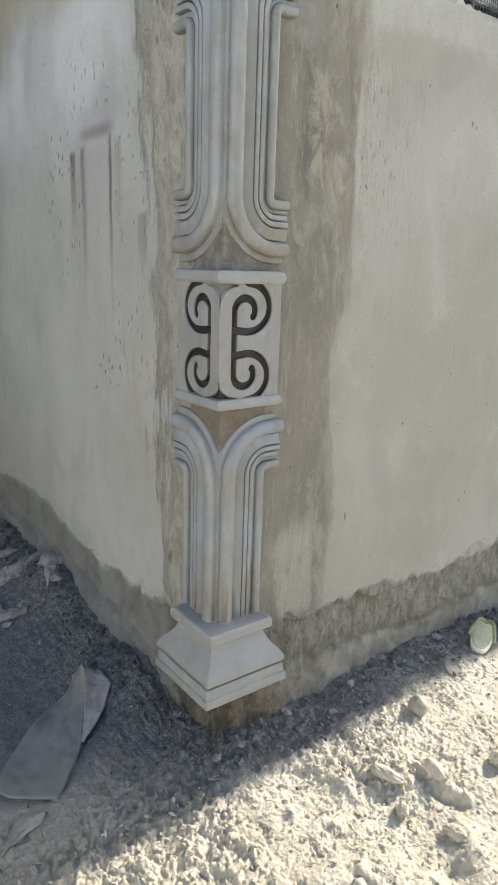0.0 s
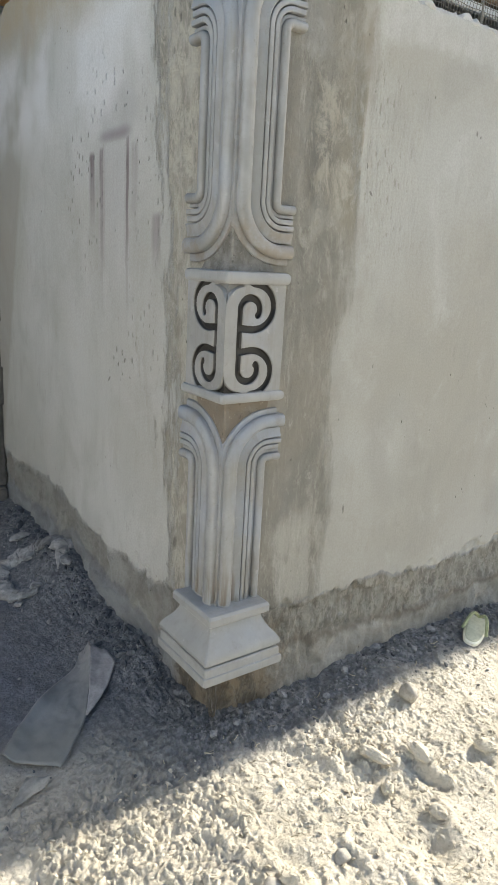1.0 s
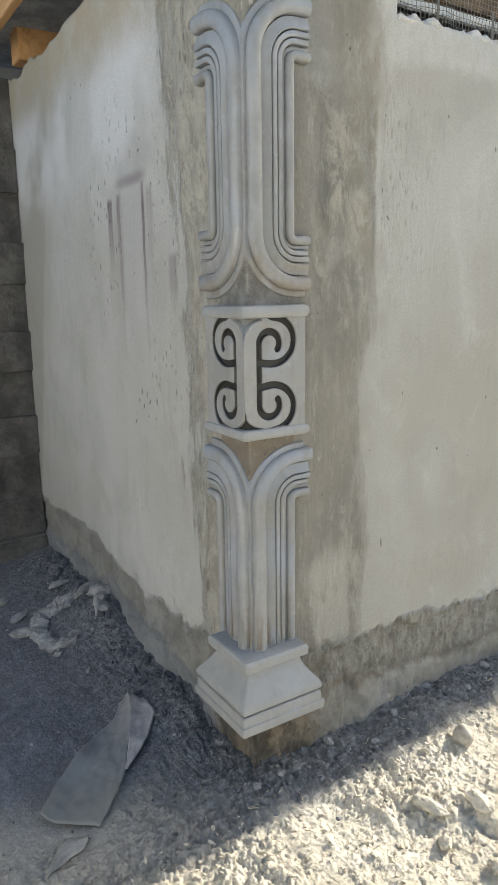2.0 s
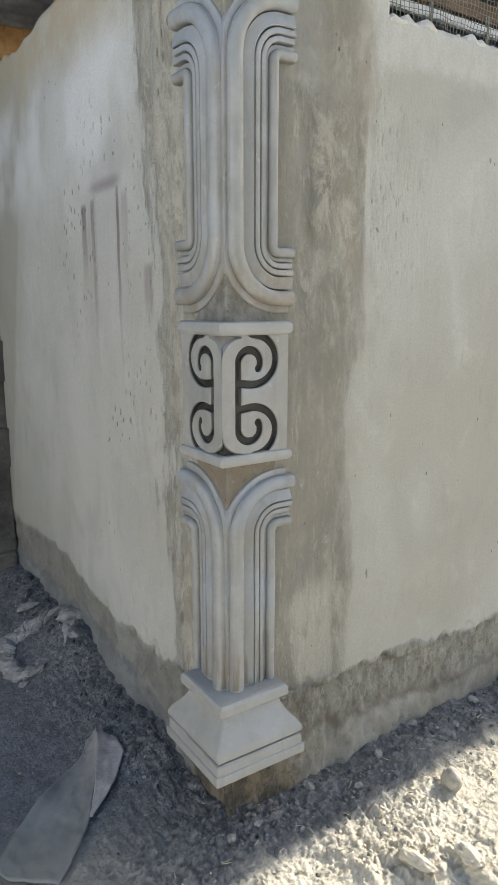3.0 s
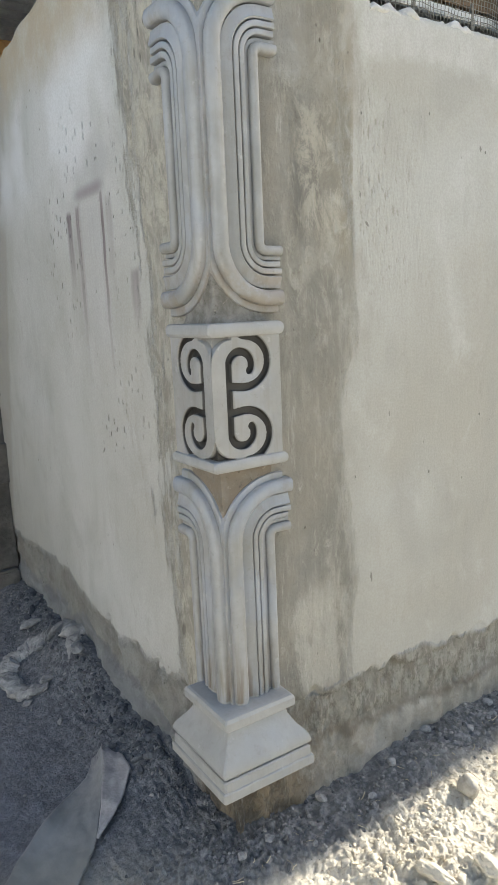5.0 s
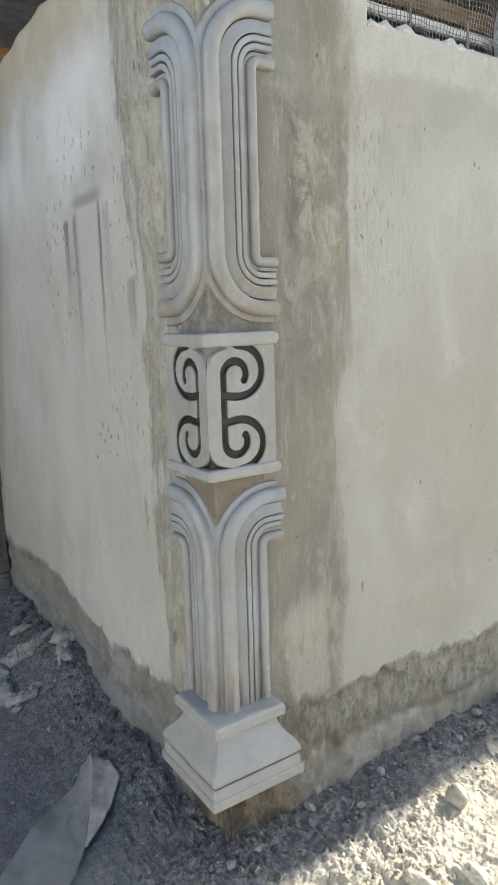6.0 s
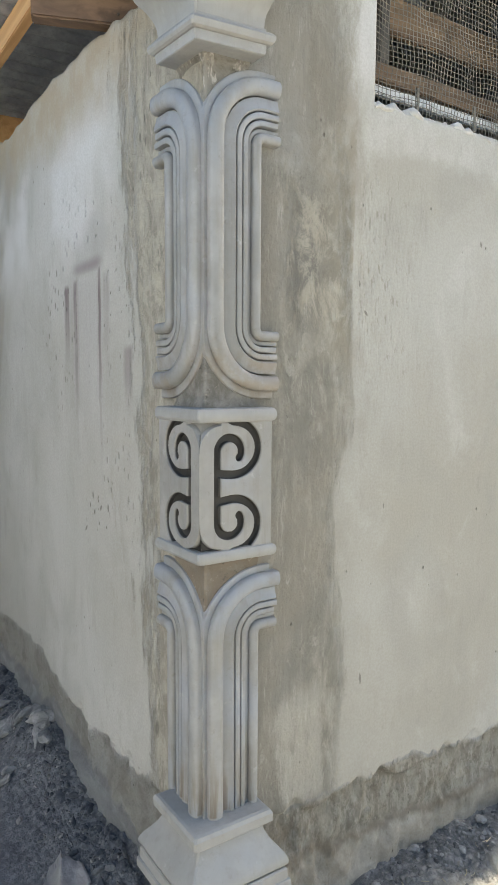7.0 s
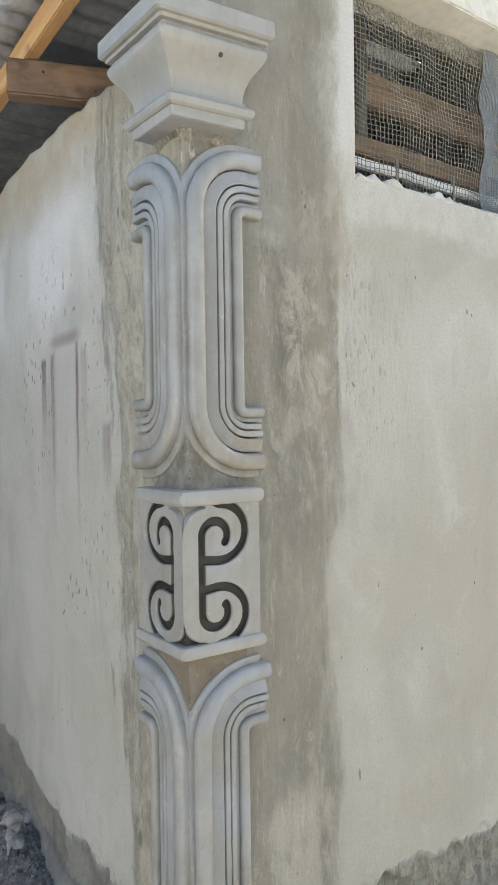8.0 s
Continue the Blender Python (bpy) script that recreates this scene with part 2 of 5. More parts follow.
    # single nicks and dabs
    nicks = ((0.213, 1.285, 0.005, 0.005), (0.526, 1.048, 0.004, 0.011), (0.457, 0.605, 0.006, 0.024), (0.452, 1.532, 0.011, 0.008), (0.872, 1.741, 0.006, 0.012), (0.43, 1.60, 0.005, 0.012)) if right else ((0.246, 0.495, 0.02, 0.03), (0.60, 1.0, 0.012, 0.012), (0.72, 0.92, 0.015, 0.01), (1.30, 2.02, 0.006, 0.02))
    for cs, cz, rs, rz in nicks:
        rs, rz = rs * 0.7, rz * 0.7
        dx, dz = g.mul(g.add(g.add(s, g.mul(g.add(g.noise(60, 3), -0.5), 0.012)), -cs), 1 / rs), g.mul(g.add(g.add(g.z, g.mul(g.add(s, -cs), 0.8)), -cz), 1 / rz)
        col = g.mix(g.ramp(g.add(g.mul(dx, dx), g.mul(dz, dz)), 0.2, 1.2, 0.65, 0), col, (0.10, 0.09, 0.075))
    # pits and specks
    pit_field = g.ramp(g.noise(3.0, 2), 0.52, 0.62)
    pits = g.mul(g.ramp(g.cells(38, g.stretch(1, 1, 0.55)), 0.05, 0.13, 1, 0), pit_field)
    pits = g.mul(pits, g.ramp(g.noise(25, 2), 0.48, 0.56))
    if not right:
        for cs, cz, rs, rz, k in ((0.74, 1.85, 0.17, 0.10, 0.9), (0.92, 1.55, 0.16, 0.28, 0.75), (0.45, 1.55, 0.10, 0.25, 0.4), (0.52, 1.12, 0.22, 0.16, 0.4), (0.33, 2.02, 0.12, 0.20, 0.8), (0.62, 0.98, 0.10, 0.06, 0.9)):
            ds, dz = g.mul(g.add(s, -cs), 1 / rs), g.mul(g.add(g.z, -cz), 1 / rz)
            near = g.ramp(g.add(g.mul(ds, ds), g.mul(dz, dz)), 0.2, 1.8, k, 0)
            speck = g.mul(g.ramp(g.cells(46, g.stretch(1, 1, 0.42, (cs, cz, 0))), 0.13, 0.25, 1, 0), g.ramp(g.noise(26, 2, 0.5, g.stretch(1, 1, 1, (cz, 0, cs))), 0.42, 0.50))
            pits = g.math("MAXIMUM", pits, g.mul(near, speck))
    col = g.mix(g.mul(pits, 0.85), col, (0.13, 0.115, 0.09))
    if right:
        # splashed paler mortar under the sill
        sill = g.ramp(g.add(g.z, g.mul(g.add(g.noise(6, 6, 0.7), -0.5), 0.16)), 1.90, 1.945)
        sill = g.mul(sill, g.ramp(g.add(s, g.mul(g.add(g.noise(6, 4, 0.6), -0.5), 0.12)), 0.42, 0.46))
        col = g.mix(g.mul(sill, g.ramp(crumb, 0.35, 0.6, 0.3, 0.65)), col, (0.68, 0.68, 0.655))
        limed = g.mul(g.ramp(g.add(s, g.mul(g.add(crumb, -0.5), 0.10)), 0.385, 0.425), g.ramp(g.add(g.z, g.mul(g.add(scrape, -0.5), 0.3)), 2.0, 2.12))
        col = g.mix(g.mul(limed, 0.8), col, (0.74, 0.74, 0.73))
    else:
        # violet-grey run marks below a smeared patch
        def bar(c, w, z0, z1, k):
            d = g.math("ABSOLUTE", g.add(g.add(s, g.mul(g.add(g.noise(7, 3), -0.5), 0.02)), -c))
            m = g.mul(g.ramp(d, w * 0.3, w, 1, 0), g.ramp(g.z, z1 - 0.012, z1 + 0.012, 1, 0))
            m = g.mul(g.mul(m, g.ramp(g.z, z0, z1, 0.0, 1)), g.ramp(streak, 0.25, 0.6, 0.45, 1))
            return g.mul(m, k)
        run = bar(0.585, 0.013, 1.0, 1.68, 1.0)
        for c, w, z0, z1, k in ((0.775, 0.020, 1.05, 1.66, 0.85), (0.85, 0.032, 1.35, 1.65, 1.0), (0.395, 0.035, 1.25, 1.45, 0.6), (0.70, 0.20, 0.9, 1.68, 0.22), (0.54, 0.03, 1.3, 1.66, 0.35)):
            run = g.math("MAXIMUM", run, bar(c, w, z0, z1, k))
        cap = g.mul(g.ramp(g.math("ABSOLUTE", g.add(s, -0.68)), 0.06, 0.15, 1, 0), g.ramp(g.math("ABSOLUTE", g.add(g.z, -1.69)), 0.0, 0.032, 1, 0))
        run = g.math("MAXIMUM", run, g.mul(cap, 0.75))
        oval = g.add(g.math("POWER", g.mul(g.add(s, -0.66), 1 / 0.15), 2.0), g.math("POWER", g.math("ABSOLUTE", g.mul(g.add(g.z, -1.76), 1 / 0.085)), 2.0))
        col = g.mix(g.ramp(oval, 0.4, 1.2, 0.45, 0), col, (0.44, 0.43, 0.42))
        col = g.mix(run, col, (0.155, 0.11, 0.12))
        bay = g.mul(g.mul(g.ramp(s, 0.60, 0.615), g.ramp(s, 0.74, 0.755, 1, 0)), g.mul(g.ramp(g.z, 1.2, 1.5), g.ramp(g.z, 1.655, 1.675, 1, 0)))
        col = g.mix(g.mul(bay, 0.4), col, (0.66, 0.655, 0.645))
        # tan-grey tone beyond a slanted line near the far end
        far_end = g.ramp(g.add(g.add(s, g.mul(g.z, 0.3)), g.mul(g.add(g.noise(5, 4, 0.6), -0.5), 0.05)), FAR_EDGE - 0.02, FAR_EDGE + 0.03)
        col = g.mix(g.mul(far_end, 0.6), col, (0.40, 0.37, 0.31))
        # bounced sunlight painted in as a whiter patch high on the wall
        white = g.mul(g.ramp(g.noise(2.2, 3, 0.5), 0.38, 0.56), g.mul(g.ramp(g.z, 1.60, 1.85), g.mul(g.ramp(g.z, 2.02, 2.15, 1, 0.2), g.ramp(s, 0.42, 0.55))))
        col = g.mix(g.mul(white, 0.85), col, (0.80, 0.80, 0.79))
        # ragged tan tone growing towards the open top
        tan = g.mul(g.ramp(g.add(g.z, g.mul(g.add(g.noise(4, 5, 0.6), -0.5), 0.25)), 2.0, 2.22), g.ramp(g.noise(9, 4, 0.6), 0.3, 0.6, 0.4, 0.8))
        col = g.mix(tan, col, (0.47, 0.38, 0.25))
    brushed = g.noise(1.0, 6, 0.75, g.stretch(46, 46, 9, (2, 5, 3)), 0.9)
    patchy = g.ramp(g.noise(6, 4, 0.6, g.stretch(1, 1, 0.6, (9, 1, 5))), 0.42, 0.60)
    where_rough = g.mul(g.add(0.22, g.mul(band, 0.78 if right else 0.35)), g.add(0.25, g.mul(patchy, 0.75)))
    col = g.mix(g.mul(where_rough, g.ramp(brushed, 0.53, 0.66, 0, 0.5)), col, (0.235, 0.225, 0.195))
    col = g.mix(g.mul(where_rough, g.ramp(brushed, 0.46, 0.34, 0, 0.5)), col, (0.60, 0.58, 0.52))
    scuff = g.mul(g.ramp(g.noise(23, 7, 0.8, g.stretch(1, 1, 0.6, (1, 1, 8)), 0.6), 0.56, 0.66), patchy)
    col = g.mix(g.mul(scuff, 0.30), col, (0.36, 0.34, 0.29))
    col = g.mix(g.ramp(fine, 0.3, 0.7, 0, 0.22), col, (0.30, 0.28, 0.24))
    rough_zone = g.math("MAXIMUM", g.mul(band, 0.6), foot)
    h = g.add(g.mul(streak, g.add(0.05, g.mul(rough_zone, 0.5))), g.add(g.mul(fine, 0.12), g.mul(g.noise(55, 5, 0.7), g.add(0.15, g.mul(rough_zone, 1.0)))))
    h = g.add(h, g.mul(crumb, g.add(g.mul(band, 0.9 if right else 0.7), g.mul(scaly, 1.5 if right else 0.4))))
    drag = g.mul(g.ramp(g.noise(2.4, 3, 0.6, g.stretch(1, 1, 0.7, (2, 6, 4))), 0.46, 0.62), g.noise(1.0, 4, 0.6, g.stretch(90, 90, 9)))
    h = g.add(g.add(h, g.mul(drag, 0.12)), g.mul(pits, -0.8))
    if right:
        h = g.add(h, g.mul(g.mul(dragged, gouge), -1.2))
    h = g.add(h, g.mul(foot, g.mul(g.noise(44, 7, 0.8, g.stretch(1, 1, 0.7)), 3.0)))
    g.bump(h, 0.006, 1.0)
    return g.done(g.tone(col, 0.74), 0.88)


def cast_stone(name, a, b, dirt=0.5, groove=False, wear=1.0):
    """Smooth cast cement, light grey with cool patches, sky tint painted on the heads and tan stains."""
    g = Nodes(name)
    col = g.mix(g.ramp(g.noise(9, 4, 0.6), 0.35, 0.68), a, b)
    streak = g.noise(1.0, 4, 0.6, g.stretch(45, 45, 4))
    col = g.mix(g.ramp(streak, 0.48, 0.74, 0, 0.5 * wear), col, (0.30, 0.275, 0.23))
    col = g.mix(g.ramp(g.noise(5, 4, 0.6, g.stretch(1, 1, 0.7, (4, 4, 9))), 0.52, 0.68, 0, 0.6 * wear), col, (0.42, 0.455, 0.51))
    col = g.mix(g.ramp(g.noise(45, 6, 0.8), 0.56, 0.68, 0, 0.45 * wear), col, (0.27, 0.25, 0.215))
    col = g.mix(g.ramp(g.noise(11, 6, 0.75), 0.56, 0.76, 0, dirt), col, (0.29, 0.245, 0.185))
    col = g.mix(g.ramp(g.noise(28, 5, 0.7), 0.62, 0.70, 0, 0.45), col, (0.58, 0.58, 0.57))
    low = g.mul(g.mul(g.ramp(g.z, 0.40, 0.56, 1, 0), g.ramp(g.z, 0.405, 0.409)), g.ramp(streak, 0.42, 0.62))
    foot_dust = g.mul(g.ramp(g.math("ABSOLUTE", g.add(g.z, -1.37)), 0.02, 0.08, 1, 0), g.ramp(g.noise(14, 5, 0.7), 0.40, 0.60))
    col = g.mix(g.mul(foot_dust, 0.6), col, (0.33, 0.27, 0.20))
    col = g.mix(g.mul(low, 0.8), col, (0.235, 0.18, 0.12))
    pits = g.mul(g.ramp(g.cells(150), 0.05, 0.13, 1, 0), g.ramp(g.noise(14, 2), 0.60, 0.66))
    col = g.mix(g.mul(pits, 0.5), col, (0.16, 0.15, 0.13))
    # blue sky light painted onto the fluting heads
    heads = g.math("MAXIMUM", g.ramp(g.math("ABSOLUTE", g.add(g.z, -0.90)), 0.03, 0.10, 1, 0), g.mul(g.ramp(g.math("ABSOLUTE", g.add(g.z, -1.955)), 0.03, 0.10, 1, 0), 0.8))
    col = g.mix(g.mul(heads, g.ramp(g.noise(13, 5, 0.65, g.stretch(1, 1, 1, (3, 8, 1))), 0.36, 0.60, 0.05, 0.55)), col, (0.42, 0.465, 0.54))
    g.bump(g.add(g.mul(g.noise(70, 5, 0.65), 0.6), g.add(g.mul(streak, 0.5), g.mul(pits, -0.7))), 0.0018, 0.8)
    if groove:
        paint = g.t.nodes.new("ShaderNodeAttribute")
        paint.attribute_name = "groove"
        col = g.mix(g.ramp(paint.outputs["Fac"], 0.15, 0.5), col, g.mix(g.noise(60, 4), (0.022, 0.02, 0.017), (0.06, 0.055, 0.048)))
    return g.done(g.tone(col, 0.655), g.ramp(g.noise(30, 4, 0.6), 0.35, 0.65, 0.42, 0.6))


def packing_paint():
    """Hand-packed mortar between the cast pieces: dark, pitted, smeared, rusty below the block."""
    g = Nodes("packed mortar")
    blot = g.noise(16, 6, 0.7, warp=0.4)
    col = g.mix(g.ramp(blot, 0.36, 0.64), (0.135, 0.125, 0.105), (0.245, 0.235, 0.21))
    rusty = g.mul(g.ramp(g.math("ABSOLUTE", g.add(g.z, -0.92)), 0.06, 0.12, 1, 0), g.ramp(g.noise(22, 4), 0.35, 0.6, 0.45, 0.9))
    col = g.mix(rusty, col, (0.175, 0.145, 0.11))
    smear = g.mul(g.ramp(g.noise(1.0, 6, 0.7, g.stretch(60, 60, 24), 0.5), 0.53, 0.62), g.ramp(g.z, 1.85, 1.9))
    col = g.mix(g.mul(smear, 0.85), col, (0.47, 0.44, 0.40))
    flecks = g.ramp(g.noise(90, 5, 0.75), 0.60, 0.68, 0, 0.7)
    col = g.mix(flecks, col, (0.36, 0.32, 0.26))
    col = g.mix(g.ramp(g.noise(70, 4, 0.7, g.stretch(1, 1, 1, (4, 1, 2))), 0.60, 0.70, 0, 0.7), col, (0.07, 0.06, 0.045))
    g.bump(g.add(g.noise(45, 6, 0.75), g.mul(blot, 0.6)), 0.005)
    return g.done(col, 0.93)


def soil_paint():
    g = Nodes("dry soil")
    col = g.mix(g.ramp(g.noise(3.0, 4, 0.6), 0.35, 0.68), (0.52, 0.465, 0.36), (0.65, 0.59, 0.48))
    col = g.mix(g.ramp(g.noise(40, 5, 0.7), 0.42, 0.66, 0, 0.7), col, (0.66, 0.60, 0.485))
    col = g.mix(g.ramp(g.noise(95, 4, 0.7), 0.57, 0.7, 0, 0.4), col, (0.24, 0.21, 0.16))
    # shade and blue skylight painted into the soil along the side wall
    yard_shade = g.mul(g.ramp(g.add(g.y, g.mul(g.add(g.noise(4, 4, 0.6), -0.5), 0.3)), 0.03, 0.34), g.ramp(g.add(g.x, g.mul(g.add(g.noise(4, 4), -0.5), 0.2)), -0.05, 0.1, 1, 0))
    col = g.mix(g.mul(yard_shade, 0.83), col, g.mix(g.ramp(g.noise(14, 5, 0.7), 0.4, 0.65), (0.070, 0.084, 0.122), (0.158, 0.178, 0.235)))
    # gravelly grey from the shadow edge to the wall, its shade painted in
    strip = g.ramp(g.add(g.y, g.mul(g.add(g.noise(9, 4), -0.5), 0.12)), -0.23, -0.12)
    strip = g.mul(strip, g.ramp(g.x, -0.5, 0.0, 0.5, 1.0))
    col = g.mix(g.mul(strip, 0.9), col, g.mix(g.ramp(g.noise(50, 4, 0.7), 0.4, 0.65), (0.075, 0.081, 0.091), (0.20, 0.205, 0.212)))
    g.bump(g.add(g.add(g.noise(75, 6, 0.75), g.mul(g.cells(95), -0.5)), g.mul(g.noise(420, 3, 0.7), 0.3)), 0.006, 1.0)
    return g.done(col, 0.95)


def plain(name, a, b, scale, rough=0.8, metal=0.0, depth=0.001, detail=5):
    g = Nodes(name)
    n = g.noise(scale, detail, 0.65)
    col = g.mix(g.ramp(n, 0.35, 0.68), a, b)
    col = g.mix(g.ramp(g.noise(scale * 7, 3, 0.6), 0.4, 0.75, 0, 0.35), col, tuple(c * 0.6 for c in a))
    g.bump(g.add(n, g.mul(g.noise(scale * 9, 3), 0.4)), depth)
    return g.done(col, rough, metal)


def stone_paint(name, a, b):
    g = Nodes(name)
    info = g.t.nodes.new("ShaderNodeNewGeometry")
    col = g.mix(info.outputs["Random Per Island"], a, b)
    col = g.mix(g.ramp(g.noise(60, 4, 0.7), 0.4, 0.7, 0, 0.6), col, tuple(c * 0.65 for c in a))
    g.bump(g.noise(150, 4, 0.7), 0.002)
    return g.done(col, 0.92)


def wood_paint(name, a, b, along):
    g = Nodes(name)
    st = [26, 26, 26]
    st[along] = 2.0
    grain = g.noise(1.0, 6, 0.6, g.stretch(*st), 0.8)
    col = g.mix(g.ramp(grain, 0.35, 0.68), a, b)
    col = g.mix(g.ramp(g.noise(9, 4, 0.6), 0.6, 0.72, 0, 0.6), col, tuple(c * 0.45 for c in a))
    g.bump(grain, 0.0015)
    return g.done(col, 0.7)


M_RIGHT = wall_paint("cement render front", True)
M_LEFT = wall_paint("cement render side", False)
M_CAST = cast_stone("cast cement", (0.37, 0.37, 0.355), (0.475, 0.48, 0.48))
M_CAP = cast_stone("cast cement pale", (0.43, 0.43, 0.415), (0.49, 0.49, 0.475), 0.16, wear=0.45)
M_SCROLL = cast_stone("cast cement with painted grooves and corner shade", (0.385, 0.38, 0.36), (0.46, 0.455, 0.44), 0.3, True)
M_GROOVE = plain("dark paint in grooves", (0.035, 0.032, 0.028), (0.07, 0.065, 0.058), 60)
M_PACK = packing_paint()
M_LINTEL = plain("limewashed lintel", (0.60, 0.585, 0.54), (0.70, 0.69, 0.65), 6, 0.85, 0, 0.002)
# joint dirt plus the shade between strands, both put into one dark tone
M_GRIME_SHADE = plain("grime and shade in joints", (0.020, 0.018, 0.016), (0.045, 0.041, 0.036), 40)
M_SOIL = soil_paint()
M_ROUGH = plain("old dark masonry", (0.06, 0.057, 0.052), (0.14, 0.132, 0.118), 5, 0.95, 0, 0.02)
M_PLAIN = plain("unseen cement", (0.42, 0.40, 0.35), (0.5, 0.48, 0.43), 3, 0.9)
M_WOOD = wood_paint("rafter wood", (0.44, 0.25, 0.10), (0.56, 0.34, 0.15), 1)
M_BEAM = wood_paint("weathered beam wood", (0.115, 0.075, 0.050), (0.215, 0.135, 0.085), 0)
M_BOARD = wood_paint("window board wood", (0.15, 0.095, 0.055), (0.26, 0.175, 0.105), 0)
M_TIN = plain("old roofing tin", (0.24, 0.26, 0.29), (0.42, 0.44, 0.48), 8, 0.5, 0.3, 0.002)
M_MESH = plain("galvanised netting", (0.17, 0.16, 0.135), (0.28, 0.26, 0.22), 9, 0.6, 0.1)
M_NET = plain("blue-grey netting", (0.20, 0.225, 0.25), (0.28, 0.305, 0.33), 30, 0.6, 0.1)
M_WHITE = plain("white painted bar", (0.66, 0.66, 0.65), (0.76, 0.76, 0.75), 20, 0.5)
M_STONE = stone_paint("field stone", (0.33, 0.30, 0.25), (0.46, 0.43, 0.37))
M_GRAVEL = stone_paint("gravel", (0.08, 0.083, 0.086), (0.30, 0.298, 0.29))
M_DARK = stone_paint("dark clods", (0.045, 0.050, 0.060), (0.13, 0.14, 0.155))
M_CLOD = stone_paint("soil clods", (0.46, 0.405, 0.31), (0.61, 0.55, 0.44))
M_STRAW = stone_paint("dry straw", (0.38, 0.33, 0.22), (0.56, 0.50, 0.36))
def sheet_paint():
    g = Nodes("dusty grey sheeting")
    col = g.mix(g.ramp(g.noise(5, 4, 0.6), 0.36, 0.66), (0.16, 0.163, 0.166), (0.265, 0.263, 0.26))
    col = g.mix(g.ramp(g.noise(1.0, 5, 0.6, g.stretch(12, 30, 12)), 0.5, 0.68, 0, 0.4), col, (0.30, 0.29, 0.27))
    dust = g.ramp(g.add(g.y, g.mul(g.add(g.noise(11, 5, 0.7), -0.5), 0.3)), 0.08, 0.36, 0.9, 0.05)
    col = g.mix(dust, col, (0.235, 0.225, 0.20))
    g.bump(g.noise(24, 4, 0.6), 0.003)
    return g.done(col, 0.55)


M_CLOTH = sheet_paint()
M_FOLD = plain("paler sack fold", (0.29, 0.27, 0.265), (0.41, 0.385, 0.375), 16, 0.8, 0, 0.002)
M_PAPER = plain("dusty paper", (0.24, 0.228, 0.20), (0.35, 0.33, 0.29), 14, 0.8)
M_RUBBLE = plain("pale plaster rubble", (0.19, 0.188, 0.185), (0.36, 0.355, 0.345), 18, 0.9, 0, 0.004)
M_SOLE = plain("pale yellow rubber", (0.70, 0.69, 0.56), (0.80, 0.79, 0.68), 25, 0.6)
M_BED = plain("olive footbed", (0.50, 0.50, 0.36), (0.60, 0.60, 0.46), 18, 0.6)
M_STRAP = plain("green rubber strap", (0.26, 0.29, 0.15), (0.38, 0.41, 0.24), 30, 0.5)


# ---- building helpers ----
def lattice(seed):
    rng = np.random.RandomState(seed)
    return rng.rand(256, 256)


def soft(x, y, scale, seed):
    """Smooth value noise from 0 to 1 on arrays."""
    g = lattice(seed)
    x, y = np.asarray(x) * scale, np.asarray(y) * scale
    i, j = np.floor(x).astype(int), np.floor(y).astype(int)
    u, v = x - i, y - j
    u, v = u * u * (3 - 2 * u), v * v * (3 - 2 * v)
    p = lambda a, b: g[(i + a) % 256, (j + b) % 256]
    return (p(0, 0) * (1 - u) + p(1, 0) * u) * (1 - v) + (p(0, 1) * (1 - u) + p(1, 1) * u) * v


def clods(x, y, scale, seed):
    """Rounded lumps: one minus the distance to the nearest scattered centre, and that lump's own height."""
    gx, gy, gh = lattice(seed), lattice(seed + 1), lattice(seed + 2)
    x, y = np.asarray(x) * scale, np.asarray(y) * scale
    i, j = np.floor(x).astype(int), np.floor(y).astype(int)
    best, high = np.full(x.shape, 9.0), np.zeros(x.shape)
    for a in (-1, 0, 1):
        for b in (-1, 0, 1):
            k, m = (i + a) % 256, (j + b) % 256
            d = np.hypot(x - (i + a + gx[k, m]), y - (j + b + gy[k, m]))
            near = d < best
            best, high = np.where(near, d, best), np.where(near, gh[k, m], high)
    return np.clip(1 - best * 1.25, 0, 1) ** 0.6 * high


def step(v, lo, hi):
    t = np.clip((np.asarray(v, float) - lo) / (hi - lo), 0, 1)
    return t * t * (3 - 2 * t)


def mesh_object(name, verts, faces, material, parent=None, smooth=False, label=""):
    me = bpy.data.meshes.new(name)
    me.from_pydata([tuple(map(float, v)) for v in verts], [], faces)
    me.materials.append(material)
    if smooth:
        me.polygons.foreach_set("use_smooth", [True] * len(me.polygons))
    me.update()
    ob = new(name, me)
    ob.parent = parent
    if label:
        tagged(ob, label)
    return ob


def part(name, bm, material, parent, label="", smooth=False):
    me = bpy.data.meshes.new(name)
    bmesh.ops.recalc_face_normals(bm, faces=bm.faces)
    bm.to_mesh(me)
    bm.free()
    me.materials.append(material)
    if smooth:
        me.polygons.foreach_set("use_smooth", [True] * len(me.polygons))
    ob = new(name, me)
    ob.parent = parent
    if label:
        tagged(ob, label)
    return ob


def box_bm(x0, y0, z0, x1, y1, z1, bevel=0.0, bm=None):
    bm = bm or bmesh.new()
    made = bmesh.ops.create_cube(bm, size=1)["verts"]
    for v in made:
        v.co = Vector(((x0 + x1) / 2 + v.co.x * (x1 - x0), (y0 + y1) / 2 + v.co.y * (y1 - y0), (z0 + z1) / 2 + v.co.z * (z1 - z0)))
    if bevel:
        bmesh.ops.bevel(bm, geom=bm.edges[:], offset=bevel, segments=2, affect="EDGES")
    return bm


